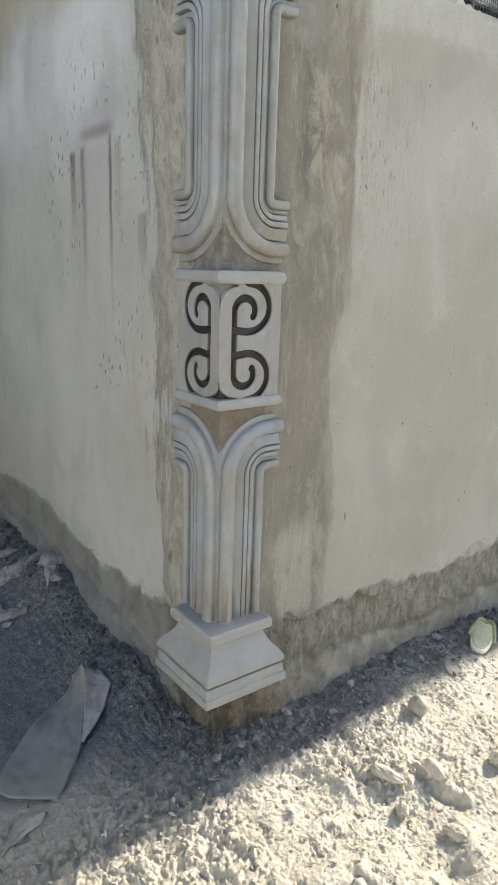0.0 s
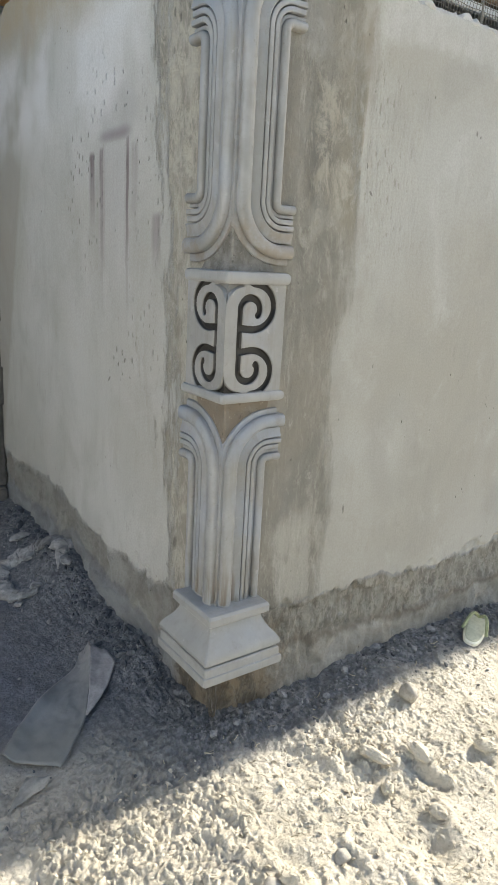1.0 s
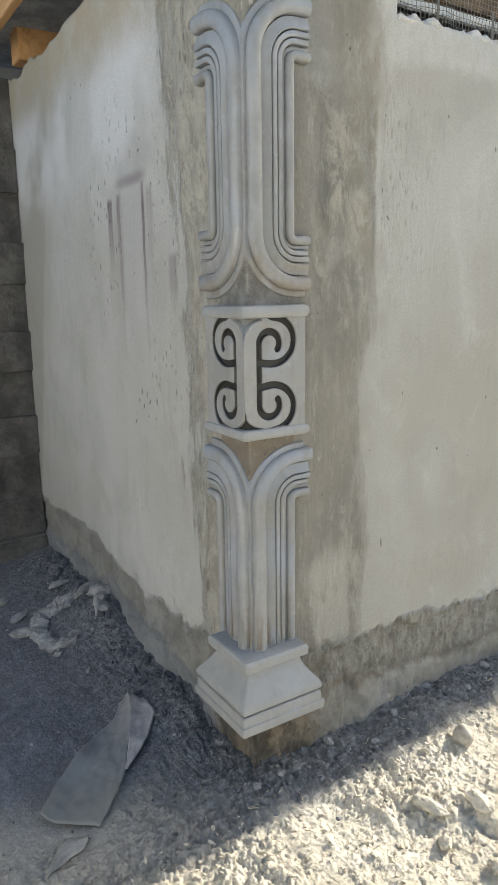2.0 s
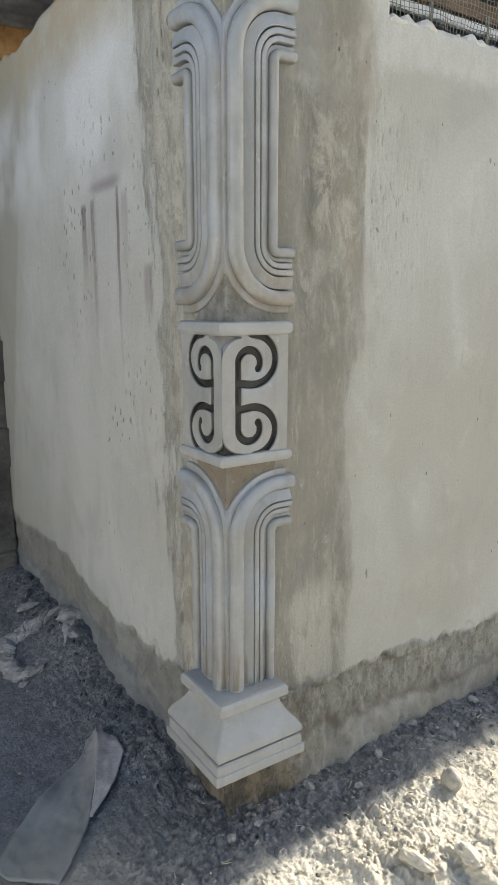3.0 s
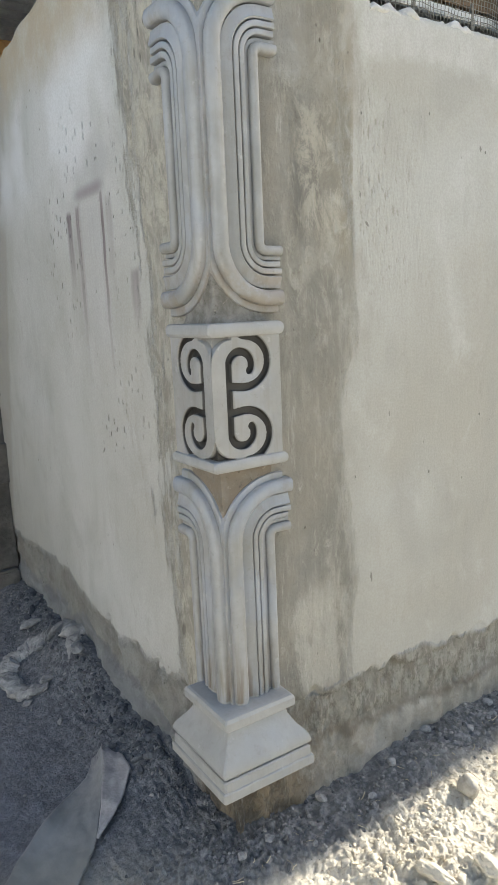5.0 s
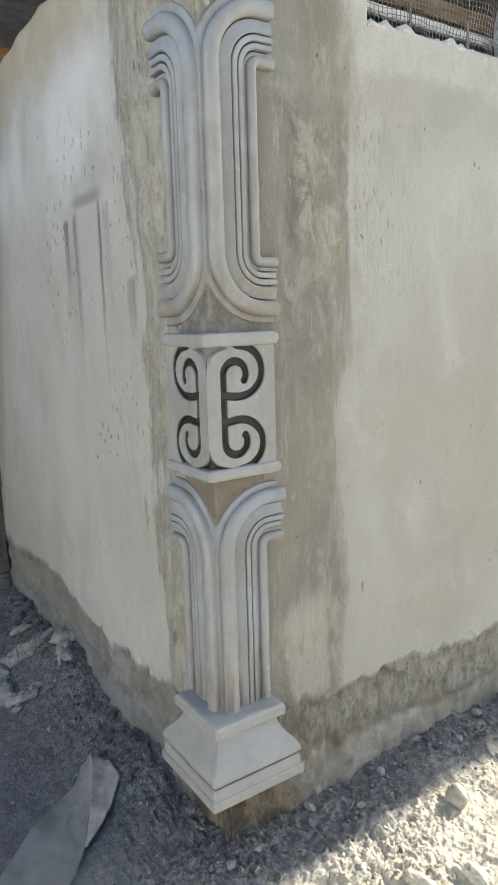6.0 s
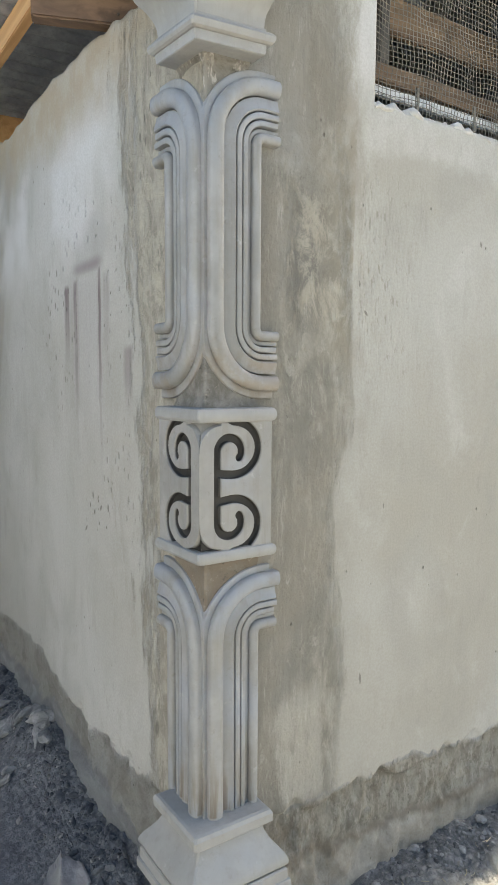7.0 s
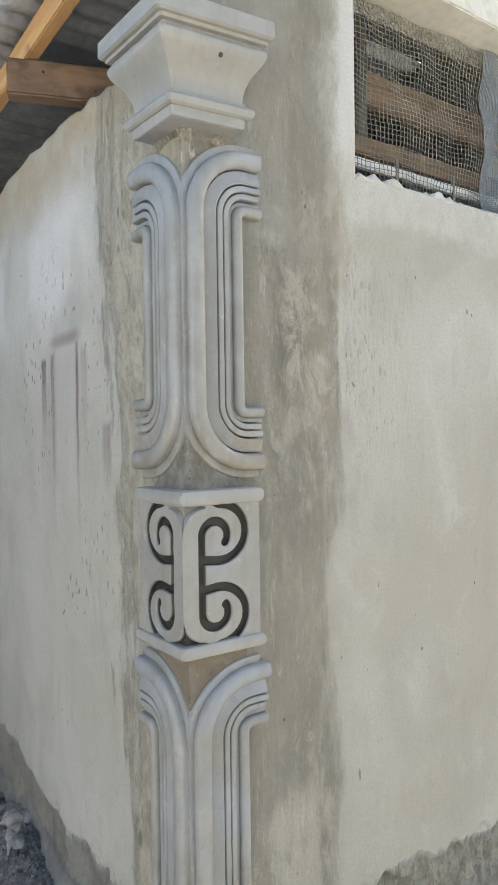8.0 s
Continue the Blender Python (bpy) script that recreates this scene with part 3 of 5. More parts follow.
def grid_faces(nu, nv, flip=False):
    out = []
    for i in range(nu - 1):
        for j in range(nv - 1):
            q = (i * nv + j, (i + 1) * nv + j, (i + 1) * nv + j + 1, i * nv + j + 1)
            out.append(q[::-1] if flip else q)
    return out


# ---- the ground ----
def ground_height(x, y):
    x, y = np.asarray(x, float), np.asarray(y, float)
    bank = 0.018 + 0.055 * step(x, -0.05, 0.4) * step(y, -0.40, -0.02)
    bank = bank + 0.06 * step(y, 0.9, 1.9) * step(x, -1.0, -0.1)
    near = np.exp(-np.maximum(np.abs(x - 0.2) - 2.5, 0) ** 2) * np.exp(-np.maximum(np.abs(y - 0.3) - 2.5, 0) ** 2)
    trodden = step(y, -0.12, 0.2) * step(-x, -0.02, 0.25)
    rough = near * (1 - 0.78 * trodden)
    fine = step(y, -1.5, -0.9) * step(-x, -2.4, -1.7) * step(x, -1.6, -1.0)
    rough = rough * fine
    flake = lambda k, seed: 1 - np.abs(2 * soft(x + 0.03 * soft(x, y, k * 0.7, seed + 1), y + 0.03 * soft(x, y, k * 0.7, seed + 2), k, seed) - 1)
    patch = step(soft(x, y, 4.3, 77), 0.35, 0.65)
    crust = step(x + 0.5 * (soft(x, y, 5, 83) - 0.5), 0.18, 0.50) * step(-y, 0.2, 0.33)
    rough = rough * (1 - 0.5 * crust)
    h = 0.030 * (soft(x, y, 3.1, 3) - 0.5) * near + 0.020 * (soft(x, y, 8, 5) - 0.5) * rough
    flakes = 0.009 * flake(13, 91) + (0.35 + 0.65 * patch) * (0.007 * flake(27, 94) ** 2 + 0.008 * flake(45, 97) ** 2 + 0.0095 * flake(74, 99) ** 2 + 0.007 * flake(118, 103) ** 2)
    # broken crust: flat plates with steep little edges
    plate = flakes / 0.0075 + 0.25 * soft(x, y, 60, 45)
    plate = 0.0075 * (np.floor(plate) + step(plate - np.floor(plate), 0.3, 0.7))
    h = h + rough * (0.5 * flakes + 0.5 * plate + 0.003 * (soft(x, y, 95, 41) - 0.5))
    h = h + rough * (0.014 * clods(x, y, 10, 11) * (0.25 + 0.75 * step(soft(x, y, 3.2, 81), 0.35, 0.6)) + 0.010 * clods(x + 3, y, 24, 21) * patch) - 0.012 * rough
    h = h + near * fine * 0.004 * (soft(x, y, 40, 43) - 0.5)
    wx, wy = x + 0.07 * (soft(x, y, 19, 85) - 0.5), y + 0.09 * (soft(x, y, 17, 87) - 0.5)
    for px, py, rx, ry, d in ((0.375, -0.462, 0.024, 0.06, 0.032), (0.25, -0.62, 0.055, 0.038, 0.032), (0.265, -0.35, 0.014, 0.06, 0.014), (0.58, -0.50, 0.04, 0.022, 0.015), (-0.20, -0.59, 0.04, 0.03, 0.034), (0.0, -0.545, 0.022, 0.016, 0.02)):
        h = h - 0.8 * d * np.exp(-((wx - px) / rx) ** 2 - ((wy - py) / ry) ** 2) + 0.6 * d * np.exp(-np.abs((wx - px - 1.5 * rx) / rx) ** 3 - ((wy - py) / ry) ** 2)
    bank = bank + 0.05 * np.exp(-(np.minimum(x, 0) / 0.13) ** 2) * step(y, 0.12, 0.4) * step(-x, -0.2, 0.0)
    bank = bank + 0.085 * np.exp(-((x + 0.02) / 0.15) ** 2 - ((y - 1.08) / 0.22) ** 2) + 0.022 * np.exp(-(x / 0.13) ** 2 - (y / 0.13) ** 2)
    far = np.hypot(x, y)
    return bank + h - 0.02 + 0.3 * step(far, 8, 60) * (soft(x, y, 0.15, 51) - 0.5)


def build_ground():
    def spread(lo, hi, pitch, reach):
        core = list(np.arange(lo, hi, pitch))
        tail, d = [], pitch
        v = hi
        while v < reach:
            tail.append(v)
            d *= 1.22
            v += d
        left, d, v = [], pitch, lo
        while v > -reach:
            d *= 1.22
            v -= d
            left.append(v)
        return np.array(left[::-1] + core + tail)
    xs = spread(-1.05, 1.65, 0.0035, 400)
    a = list(np.arange(-0.85, 0.06, 0.0035)) + list(np.arange(0.066, 2.0, 0.013))
    low, d, v = [], 0.0035, -0.85
    while v > -400:
        d *= 1.22
        v -= d
        low.append(v)
    high, d, v = [], 0.013, 2.0
    while v < 400:
        high.append(v)
        d *= 1.22
        v += d
    ys = np.array(low[::-1] + a + high)
    X, Y = np.meshgrid(xs, ys, indexing="ij")
    Z = ground_height(X, Y)
    verts = np.stack([X, Y, Z], -1).reshape(-1, 3)
    me = bpy.data.meshes.new("ground")
    nu, nv = len(xs), len(ys)
    idx = np.arange(nu * nv).reshape(nu, nv)
    quads = np.stack([idx[:-1, :-1], idx[1:, :-1], idx[1:, 1:], idx[:-1, 1:]], -1).reshape(-1, 4)
    me.vertices.add(len(verts))
    me.vertices.foreach_set("co", verts.ravel())
    me.loops.add(quads.size)
    me.loops.foreach_set("vertex_index", quads.ravel())
    me.polygons.add(len(quads))
    me.polygons.foreach_set("loop_start", np.arange(0, quads.size, 4))
    me.update(calc_edges=True)
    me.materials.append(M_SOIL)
    tagged(new("ground", me), "dry crumbly beige soil, trodden beside the house where shade is painted grey", "ground", kind="structure")


build_ground()


# ---- walls ----
TOP = 2.75


def relief(s, z, seed, far):
    """How far the render stands back from its plane: flat field, thinner at the foot below a ragged edge."""
    rag = 0.33 + 0.05 * (soft(s, z * 0, 6, seed) - 0.5) + 0.05 * (soft(s, z * 0, 24, seed + 1) - 0.5) + 0.06 * (soft(s, z * 0, 1.7, seed + 2) - 0.5)
    back = 0.011 * step(rag - z, -0.004, 0.008)
    lower = rag - 0.15 + 0.03 * (soft(s, z * 0, 12, seed + 3) - 0.5)
    back = back - 0.007 * step(lower - z, -0.004, 0.012)
    rough = step(rag - z, -0.01, 0.02)
    back = back + rough * 0.015 * (soft(s, z * 0.5, 48, seed + 4) - 0.5) + rough * 0.012 * (soft(s, z, 17, seed + 5) - 0.5) + rough * 0.007 * (soft(s, z, 80, seed + 10) - 0.5)
    band = 1 - step(s, 0.3, 0.42)
    back = back + band * 0.004 * (soft(s, z * 0.4, 30, seed + 6) - 0.5)
    back = back + 0.006 * (soft(s, z, 2.3, seed + 7) - 0.5) * step(s, 0.02, 0.15)
    return back


def wall_sheet(name, s0, s1, z0, z1, place, material, label, seed, ragged_top=0.0, parent=None, pitch=0.01, hole=None, axis=1):
    ss = np.linspace(s0, s1, int((s1 - s0) / pitch) + 1)
    zs = np.concatenate([np.arange(z0, 0.42, 0.006), np.linspace(0.42, z1, int((z1 - 0.42) / pitch) + 1)])
    ns, nz = len(ss), len(zs)
    if hole:
        ss[np.argmin(abs(ss - hole[0]))], zs[np.argmin(abs(zs - hole[1]))] = hole
    S, Z = np.meshgrid(ss, zs, indexing="ij")
    if ragged_top:
        edge = ragged_top * ((soft(S, S * 0, 6, seed + 8) - 0.5) + 0.3 * (soft(S, S * 0, 19, seed + 9) - 0.5))
        Z = Z + edge * step(Z, z1 - 0.3, z1)
    D = relief(S, Z, seed, s1)
    swell = 0.008 * step(Z, 1.85, 2.03) * (1 - step(S, 0.15, 0.45))
    if axis == 0:
        D = D - swell
    else:
        S = S - 0.008 * step(Z, 1.85, 2.03) * (1 - step(S, 0.0, 0.12))
    verts = [place(s, d, z) for s, d, z in zip(S.ravel(), D.ravel(), Z.ravel())]
    faces = []
    for q in grid_faces(ns, nz):
        cs, cz = (S.ravel()[q[0]] + S.ravel()[q[2]]) / 2, (Z.ravel()[q[0]] + Z.ravel()[q[2]]) / 2
        if not hole or cs < hole[0] or cz < hole[1]:
            faces.append(q)
    me = bpy.data.meshes.new(name)
    me.from_pydata([tuple(map(float, v)) for v in verts], [], faces)
    bm = bmesh.new()
    bm.from_mesh(me)
    bmesh.ops.delete(bm, geom=[v for v in bm.verts if not v.link_faces], context="VERTS")
    for f in bm.faces:
        f.smooth = True
    rim = [e for e in bm.edges if e.is_boundary]
    grown = bmesh.ops.extrude_edge_only(bm, edges=rim)["geom"]
    for v in (g for g in grown if isinstance(g, bmesh.types.BMVert)):
        if v.co[axis] < 0.15:
            v.co[axis] = 0.17
            # the end of the sheet leans inward, clear of the sheet round the corner
            if v.co[1 - axis] < 0.02:
                v.co[1 - axis] += 0.12
    bmesh.ops.recalc_face_normals(bm, faces=bm.faces)
    bm.to_mesh(me)
    bm.free()
    me.materials.append(material)
    ob = new(name, me)
    ob.parent = parent
    if label:
        tagged(ob, label, "wall", kind="structure")
    return ob


WIN_X0, WIN_X1, WIN_Z0, WIN_Z1 = 0.465, 1.62, 2.03, 2.552
on_right = lambda s, d, z: (s, d, z)
on_left = lambda s, d, z: (d, s, z)
wall_front = new("wall_front")
tagged(wall_front, "grey cement-rendered front wall with dark mortar patches", "wall", kind="structure")
wall_sheet("front_render", 0.0, 2.4, -0.12, TOP, on_right, M_RIGHT, "", 101, parent=wall_front, pitch=0.0075, hole=(WIN_X0, WIN_Z0))
part("wall_back_face", box_bm(0.172, 0.172, -0.12, 2.4, 0.19, WIN_Z0 - 0.002), M_PLAIN, wall_front)
part("wall_back_face", box_bm(0.172, 0.172, WIN_Z0, WIN_X0 - 0.002, 0.19, TOP), M_PLAIN, wall_front)
part("lintel", box_bm(WIN_X0 + 0.001, -0.003, WIN_Z1, 2.4, 0.17, TOP, 0.004), M_LINTEL, wall_front, "pale smooth cement lintel")
part("window_jamb", box_bm(WIN_X1, 0.0, WIN_Z0, 2.4, 0.17, WIN_Z1), M_PLAIN, wall_front)
part("far_stretch", box_bm(2.4, 0.0, -0.12, 9.0, 0.17, TOP), M_PLAIN, wall_front)

# bright trowelled mortar of the sill, with a crumbly top edge
def build_sill():
    ns, nz = 140, 12
    S, K = np.meshgrid(np.linspace(WIN_X0 + 0.001, WIN_X1, ns), np.linspace(0, 1, nz), indexing="ij")
    topz = WIN_Z0 + 0.008 + 0.018 * (soft(S, S * 0, 22, 61) - 0.4) + 0.024 * (soft(S, S * 0, 60, 62) - 0.5)
    Z = WIN_Z0 - 0.022 + K * (topz - WIN_Z0 + 0.014)
    D = 0.012 - 0.014 * step(K, 0.0, 0.6) * (0.4 + soft(S, Z * 2, 26, 63)) + 0.006 * step(K, 0.7, 1.0)
    verts = [(s, d, z) for s, d, z in zip(S.ravel(), D.ravel(), Z.ravel())]
    faces = grid_faces(ns, nz)
    base = len(verts)
    verts += [(s, 0.16, z) for s, z in zip(S[:, -1], topz[:, -1] - 0.004)]
    for i in range(ns - 1):
        faces.append((i * nz + nz - 1, (i + 1) * nz + nz - 1, base + i + 1, base + i))
    ob = mesh_object("window_sill", verts, faces, plain("trowelled sill mortar", (0.46, 0.45, 0.42), (0.56, 0.555, 0.53), 12, 0.85, 0, 0.003), wall_front, True, "pale crumbly mortar sill")


build_sill()
wall_side = new("wall_side")
tagged(wall_side, "pale cement-rendered side wall with ragged top and violet run marks", "wall", kind="structure")
wall_sheet("side_render", 0.0, 1.985, -0.12, 2.276, on_left, M_LEFT, "", 201, 0.05, parent=wall_side, axis=0)
part("wall_back_face", box_bm(0.172, 0.192, -0.12, 0.19, 1.95, 2.22), M_PLAIN, wall_side)
part("corner_pillar", box_bm(-0.006, 0.004, 2.23, 0.25, 0.16, TOP - 0.002), M_PLAIN, wall_side)


def build_back_wall():
    """Old wall of rough courses behind the side yard."""
    wall = tagged(new("wall_back"), "dark rough block wall behind the yard", "wall", kind="structure")
    rng = random.Random(5)
    part("core", box_bm(-3.2, 1.985, -0.12, 0.0, 2.15, 2.3), M_ROUGH, wall)
    part("footing", box_bm(-3.2, 1.93, -0.12, -0.003, 1.985, 0.16, 0.01), M_ROUGH, wall)
    data = []
    for k in range(4):
        bm = bmesh.new()
        bmesh.ops.create_cube(bm, size=1)
        bmesh.ops.subdivide_edges(bm, edges=bm.edges[:], cuts=1)
        for v in bm.verts:
            v.co = Vector((v.co.x * 0.38, v.co.y * 0.05, v.co.z * 0.19)) + Vector([rng.uniform(-0.006, 0.006) for _ in range(3)])
        me = bpy.data.meshes.new("block")
        bm.to_mesh(me)
        bm.free()
        me.materials.append(M_ROUGH)
        data.append(me)
    for row in range(10):
        for col in range(4):
            ob = new("block", data[rng.randrange(4)])
            ob.parent = wall
            ob.location = (-0.192 - col * 0.4 - (0.2 if row % 2 else 0), 1.985 + rng.uniform(-0.006, 0.006), 0.265 + row * 0.205)


# unseen rest of the house, and its flat roof
house_shell = tagged(new("wall_house"), "plain cement walls and flat roof of the house", "wall", kind="structure")
part("roof_slab", box_bm(0.26, 0.175, TOP, 9.0, 5.0, TOP + 0.12), M_PLAIN, house_shell)
part("parapet", box_bm(0.0, 0.0, TOP + 0.002, 9.0, 0.17, TOP + 0.12), M_PLAIN, house_shell)
# unseen overhang, added to keep sun off the capital and wall foot
part("eave_slab", box_bm(0.0, -0.155, TOP + 0.122, 9.0, 0.17, TOP + 0.2), M_PLAIN, house_shell)
part("end_wall", box_bm(8.8, 0.175, -0.12, 9.0, 5.0, TOP - 0.002), M_PLAIN, house_shell)
part("rear_wall", box_bm(0.0, 4.8, -0.12, 8.8, 5.0, TOP - 0.002), M_PLAIN, house_shell)
part("side_stretch", box_bm(0.0, 2.16, -0.12, 0.17, 4.8, 2.3), M_PLAIN, house_shell)
part("inner_wall", box_bm(0.9, 1.2, -0.12, 1.0, 4.8, TOP - 0.002), M_PLAIN, house_shell)
build_back_wall()
# unseen reflector: a sunlit pale wall added to brighten the side wall
bounce_wall = tagged(new("wall_bounce"), "unseen pale wall added across from the house to bounce sunlight", "wall", kind="structure")
part("panel", box_bm(-4.2, -7.0, -0.12, -4.0, 5.0, 2.8, 0.01), plain("pale bounce render", (0.60, 0.625, 0.645), (0.68, 0.70, 0.72), 2), bounce_wall)


# ---- the corner pilaster ----
pilaster = tagged(new("corner_pilaster"), "light grey cast-cement corner pilaster with scrolls and fluting", "pilaster")
FACES = (lambda u, h, z: (u, -h, z), lambda u, h, z: (-h, u, z))


def ring_stack(name, rings, label="", material=None, droop=0.0):
    """A square moulded piece wrapped round the corner: rings of (z, projection, end on the wall)."""
    wob = random.Random(len(rings))
    verts, faces = [], []
    n = 8
    for z, p, e in rings:
        c = 0.004
        loop = [(-p, e), (-p, e * 0.5), (-p, -p + c), (-p + c, -p), (e * 0.5, -p), (e, -p), (e, 0.02), (0.02, e)]
        for (x, y), sag in zip(loop, (0, 0.5 * e / (e + p), 1, 1, 0.5 * e / (e + p), 0, 0, 0)):
            verts.append((x + wob.uniform(-0.0006, 0.0006), y + wob.uniform(-0.0006, 0.0006), z - droop * p * sag))
    for k in range(len(rings) - 1):
        for i in range(n):
            j = (i + 1) % n
            faces.append((k * n + i, k * n + j, (k + 1) * n + j, (k + 1) * n + i))
    faces.append(tuple(range(n))[::-1])
    faces.append(tuple((len(rings) - 1) * n + i for i in range(n)))
    bm = bmesh.new()
    vs = [bm.verts.new(v) for v in verts]
    for f in faces:
        bm.faces.new([vs[i] for i in f])
    bmesh.ops.recalc_face_normals(bm, faces=bm.faces)
    for f in bm.faces:
        f.smooth = len(f.verts) == 4
    for e in bm.edges:
        e.smooth = len(e.link_faces) == 2 and e.calc_face_angle(0) < radians(24)
    return part(name, bm, material or M_CAP, pilaster, label)


PLINTH = [(0.210, 0.087, 0.165), (0.215, 0.092, 0.170), (0.236, 0.092, 0.170), (0.2385, 0.090, 0.167), (0.239, 0.0875, 0.163), (0.243, 0.0875, 0.163), (0.262, 0.0875, 0.163), (0.2655, 0.085, 0.160), (0.266, 0.078, 0.153), (0.2715, 0.078, 0.153),
          (0.2725, 0.087, 0.160), (0.278, 0.0905, 0.1635), (0.284, 0.091, 0.164), (0.294, 0.088, 0.161), (0.306, 0.080, 0.153), (0.320, 0.068, 0.141), (0.336, 0.056, 0.130), (0.350, 0.049, 0.123), (0.364, 0.046, 0.120),
          (0.368, 0.058, 0.132), (0.373, 0.063, 0.137), (0.392, 0.064, 0.138), (0.400, 0.060, 0.134), (0.402, 0.054, 0.128)]
ring_stack("plinth", PLINTH, "moulded cast-cement plinth")
CAPITAL = [(2.024, 0.055, 0.103), (2.026, 0.058, 0.106), (2.044, 0.060, 0.108), (2.0445, 0.064, 0.115), (2.048, 0.069, 0.120), (2.054, 0.072, 0.1225), (2.060, 0.072, 0.1225), (2.065, 0.069, 0.120), (2.0685, 0.064, 0.115), (2.069, 0.059, 0.108), (2.076, 0.058, 0.107), (2.0765, 0.055, 0.104),
           (2.080, 0.056, 0.104), (2.090, 0.057, 0.1045), (2.100, 0.060, 0.106), (2.110, 0.065, 0.109), (2.120, 0.0715, 0.1125), (2.130, 0.080, 0.118), (2.139, 0.089, 0.125), (2.147, 0.0955, 0.130),
           (2.154, 0.0995, 0.1325), (2.160, 0.1015, 0.134), (2.166, 0.101, 0.1335), (2.171, 0.0975, 0.131), (2.1725, 0.093, 0.127), (2.178, 0.094, 0.127), (2.179, 0.104, 0.132), (2.185, 0.106, 0.134), (2.186, 0.113, 0.138), (2.190, 0.118, 0.140), (2.220, 0.118, 0.140), (2.224, 0.114, 0.136)]
for rows, words in (([(1.87, 0.003, 0.06), (1.93, 0.005, 0.085), (1.97, 0.006, 0.094), (2.00, 0.007, 0.096), (2.012, 0.010, 0.096), (2.0235, 0.016, 0.098)], "rough grey mortar packing with pale smears"),
                    ([(1.309, 0.012, 0.125), (1.322, 0.007, 0.12), (1.33, 0.006, 0.12), (1.38, 0.006, 0.10), (1.44, 0.005, 0.03)], "rough dark mortar packing"),
                    ([(0.84, 0.004, 0.03), (0.90, 0.005, 0.10), (0.96, 0.007, 0.13), (0.983, 0.010, 0.13)], "rust-stained mortar packing")):
    ring_stack("mortar_core", rows, words, M_PACK)
capital = ring_stack("capital", CAPITAL, "flared cast-cement capital with square top slab", droop=0.165)
bm = bmesh.new()
bmesh.ops.create_uvsphere(bm, u_segments=10, v_segments=8, radius=0.0048)
bmesh.ops.translate(bm, verts=bm.verts[:], vec=(0.030, -0.0925, 2.136))
part("knob", bm, M_ROUGH, capital, "small dark plug")

# fluting: strands as (inner edge, outer edge, projection, kind), counted outward from the inner line
STRANDS = [("bead", 0.000, 0.0215, 0.023, "roll"), ("hollow", 0.0222, 0.0315, 0.0095, "flat"), ("reed", 0.0345, 0.0465, 0.0185, "flat"), ("reed", 0.0498, 0.0625, 0.0200, "flat"),
           ("fillet", 0.0658, 0.0930, 0.0215, "slope"), ("torus", 0.0968, 0.131, 0.0315, "roll"), ("rim", 0.130, 0.1470, 0.0125, "flat")]
WIDEN = (1.0, 1.16)
CORNER = -0.0120
INNER_U, R0 = 0.127, 0.006


def strand_path(d, z_low, z_high, u_end, foot, inner):
    """The run of a strand whose line lies d outside the inner line: out along the top, round, down, round, out along the foot."""
    r, cu = R0 + d, inner + R0
    pts = []
    cz = z_high - R0
    pts.append((u_end, cz + r))
    for k in range(15):
        a = math.pi / 2 * (1 + k / 14)
        pts.append((cu + r * math.cos(a), cz + r * math.sin(a)))
    if foot is None:
        cz = z_low + R0
        for k in range(15):
            a = math.pi + math.pi / 2 * k / 14
            pts.append((cu + r * math.cos(a), cz + r * math.sin(a)))
        pts.append((u_end, cz - r))
    else:
        pts.append((cu - r, (z_high + foot) / 2))
        pts.append((cu - r, foot))
    return pts


def strand_section(w, h, kind):
    """Half-width offsets and heights across a strand."""
    if kind == "roll":
        cap = min(w / 2.2, 0.011)
        out = [(-w / 2, 0.0)]
        for k in range(9):
            a = math.pi * (1 - k / 8)
            out.append((w / 2 * math.cos(a), h - cap + cap * math.sin(a)))
        return out + [(w / 2, 0.0)]
    b = min(0.003, w * 0.2)
    if kind == "slope":
        # hollowed face, deepest beside the torus
        return [(-w / 2, 0.0)] + [(-w / 2 + (w - b) * k / 5, h * (0.66 + 0.34 * (k / 5) ** 1.3)) for k in range(6)] + [(w / 2, h - b), (w / 2, 0.0)]
    return [(-w / 2, 0.0), (-w / 2, h - b), (-w / 2 + b * 0.35, h - b * 0.3), (-w / 2 + b, h), (w / 2 - b, h), (w / 2 - b * 0.35, h - b * 0.3), (w / 2, h - b), (w / 2, 0.0)]


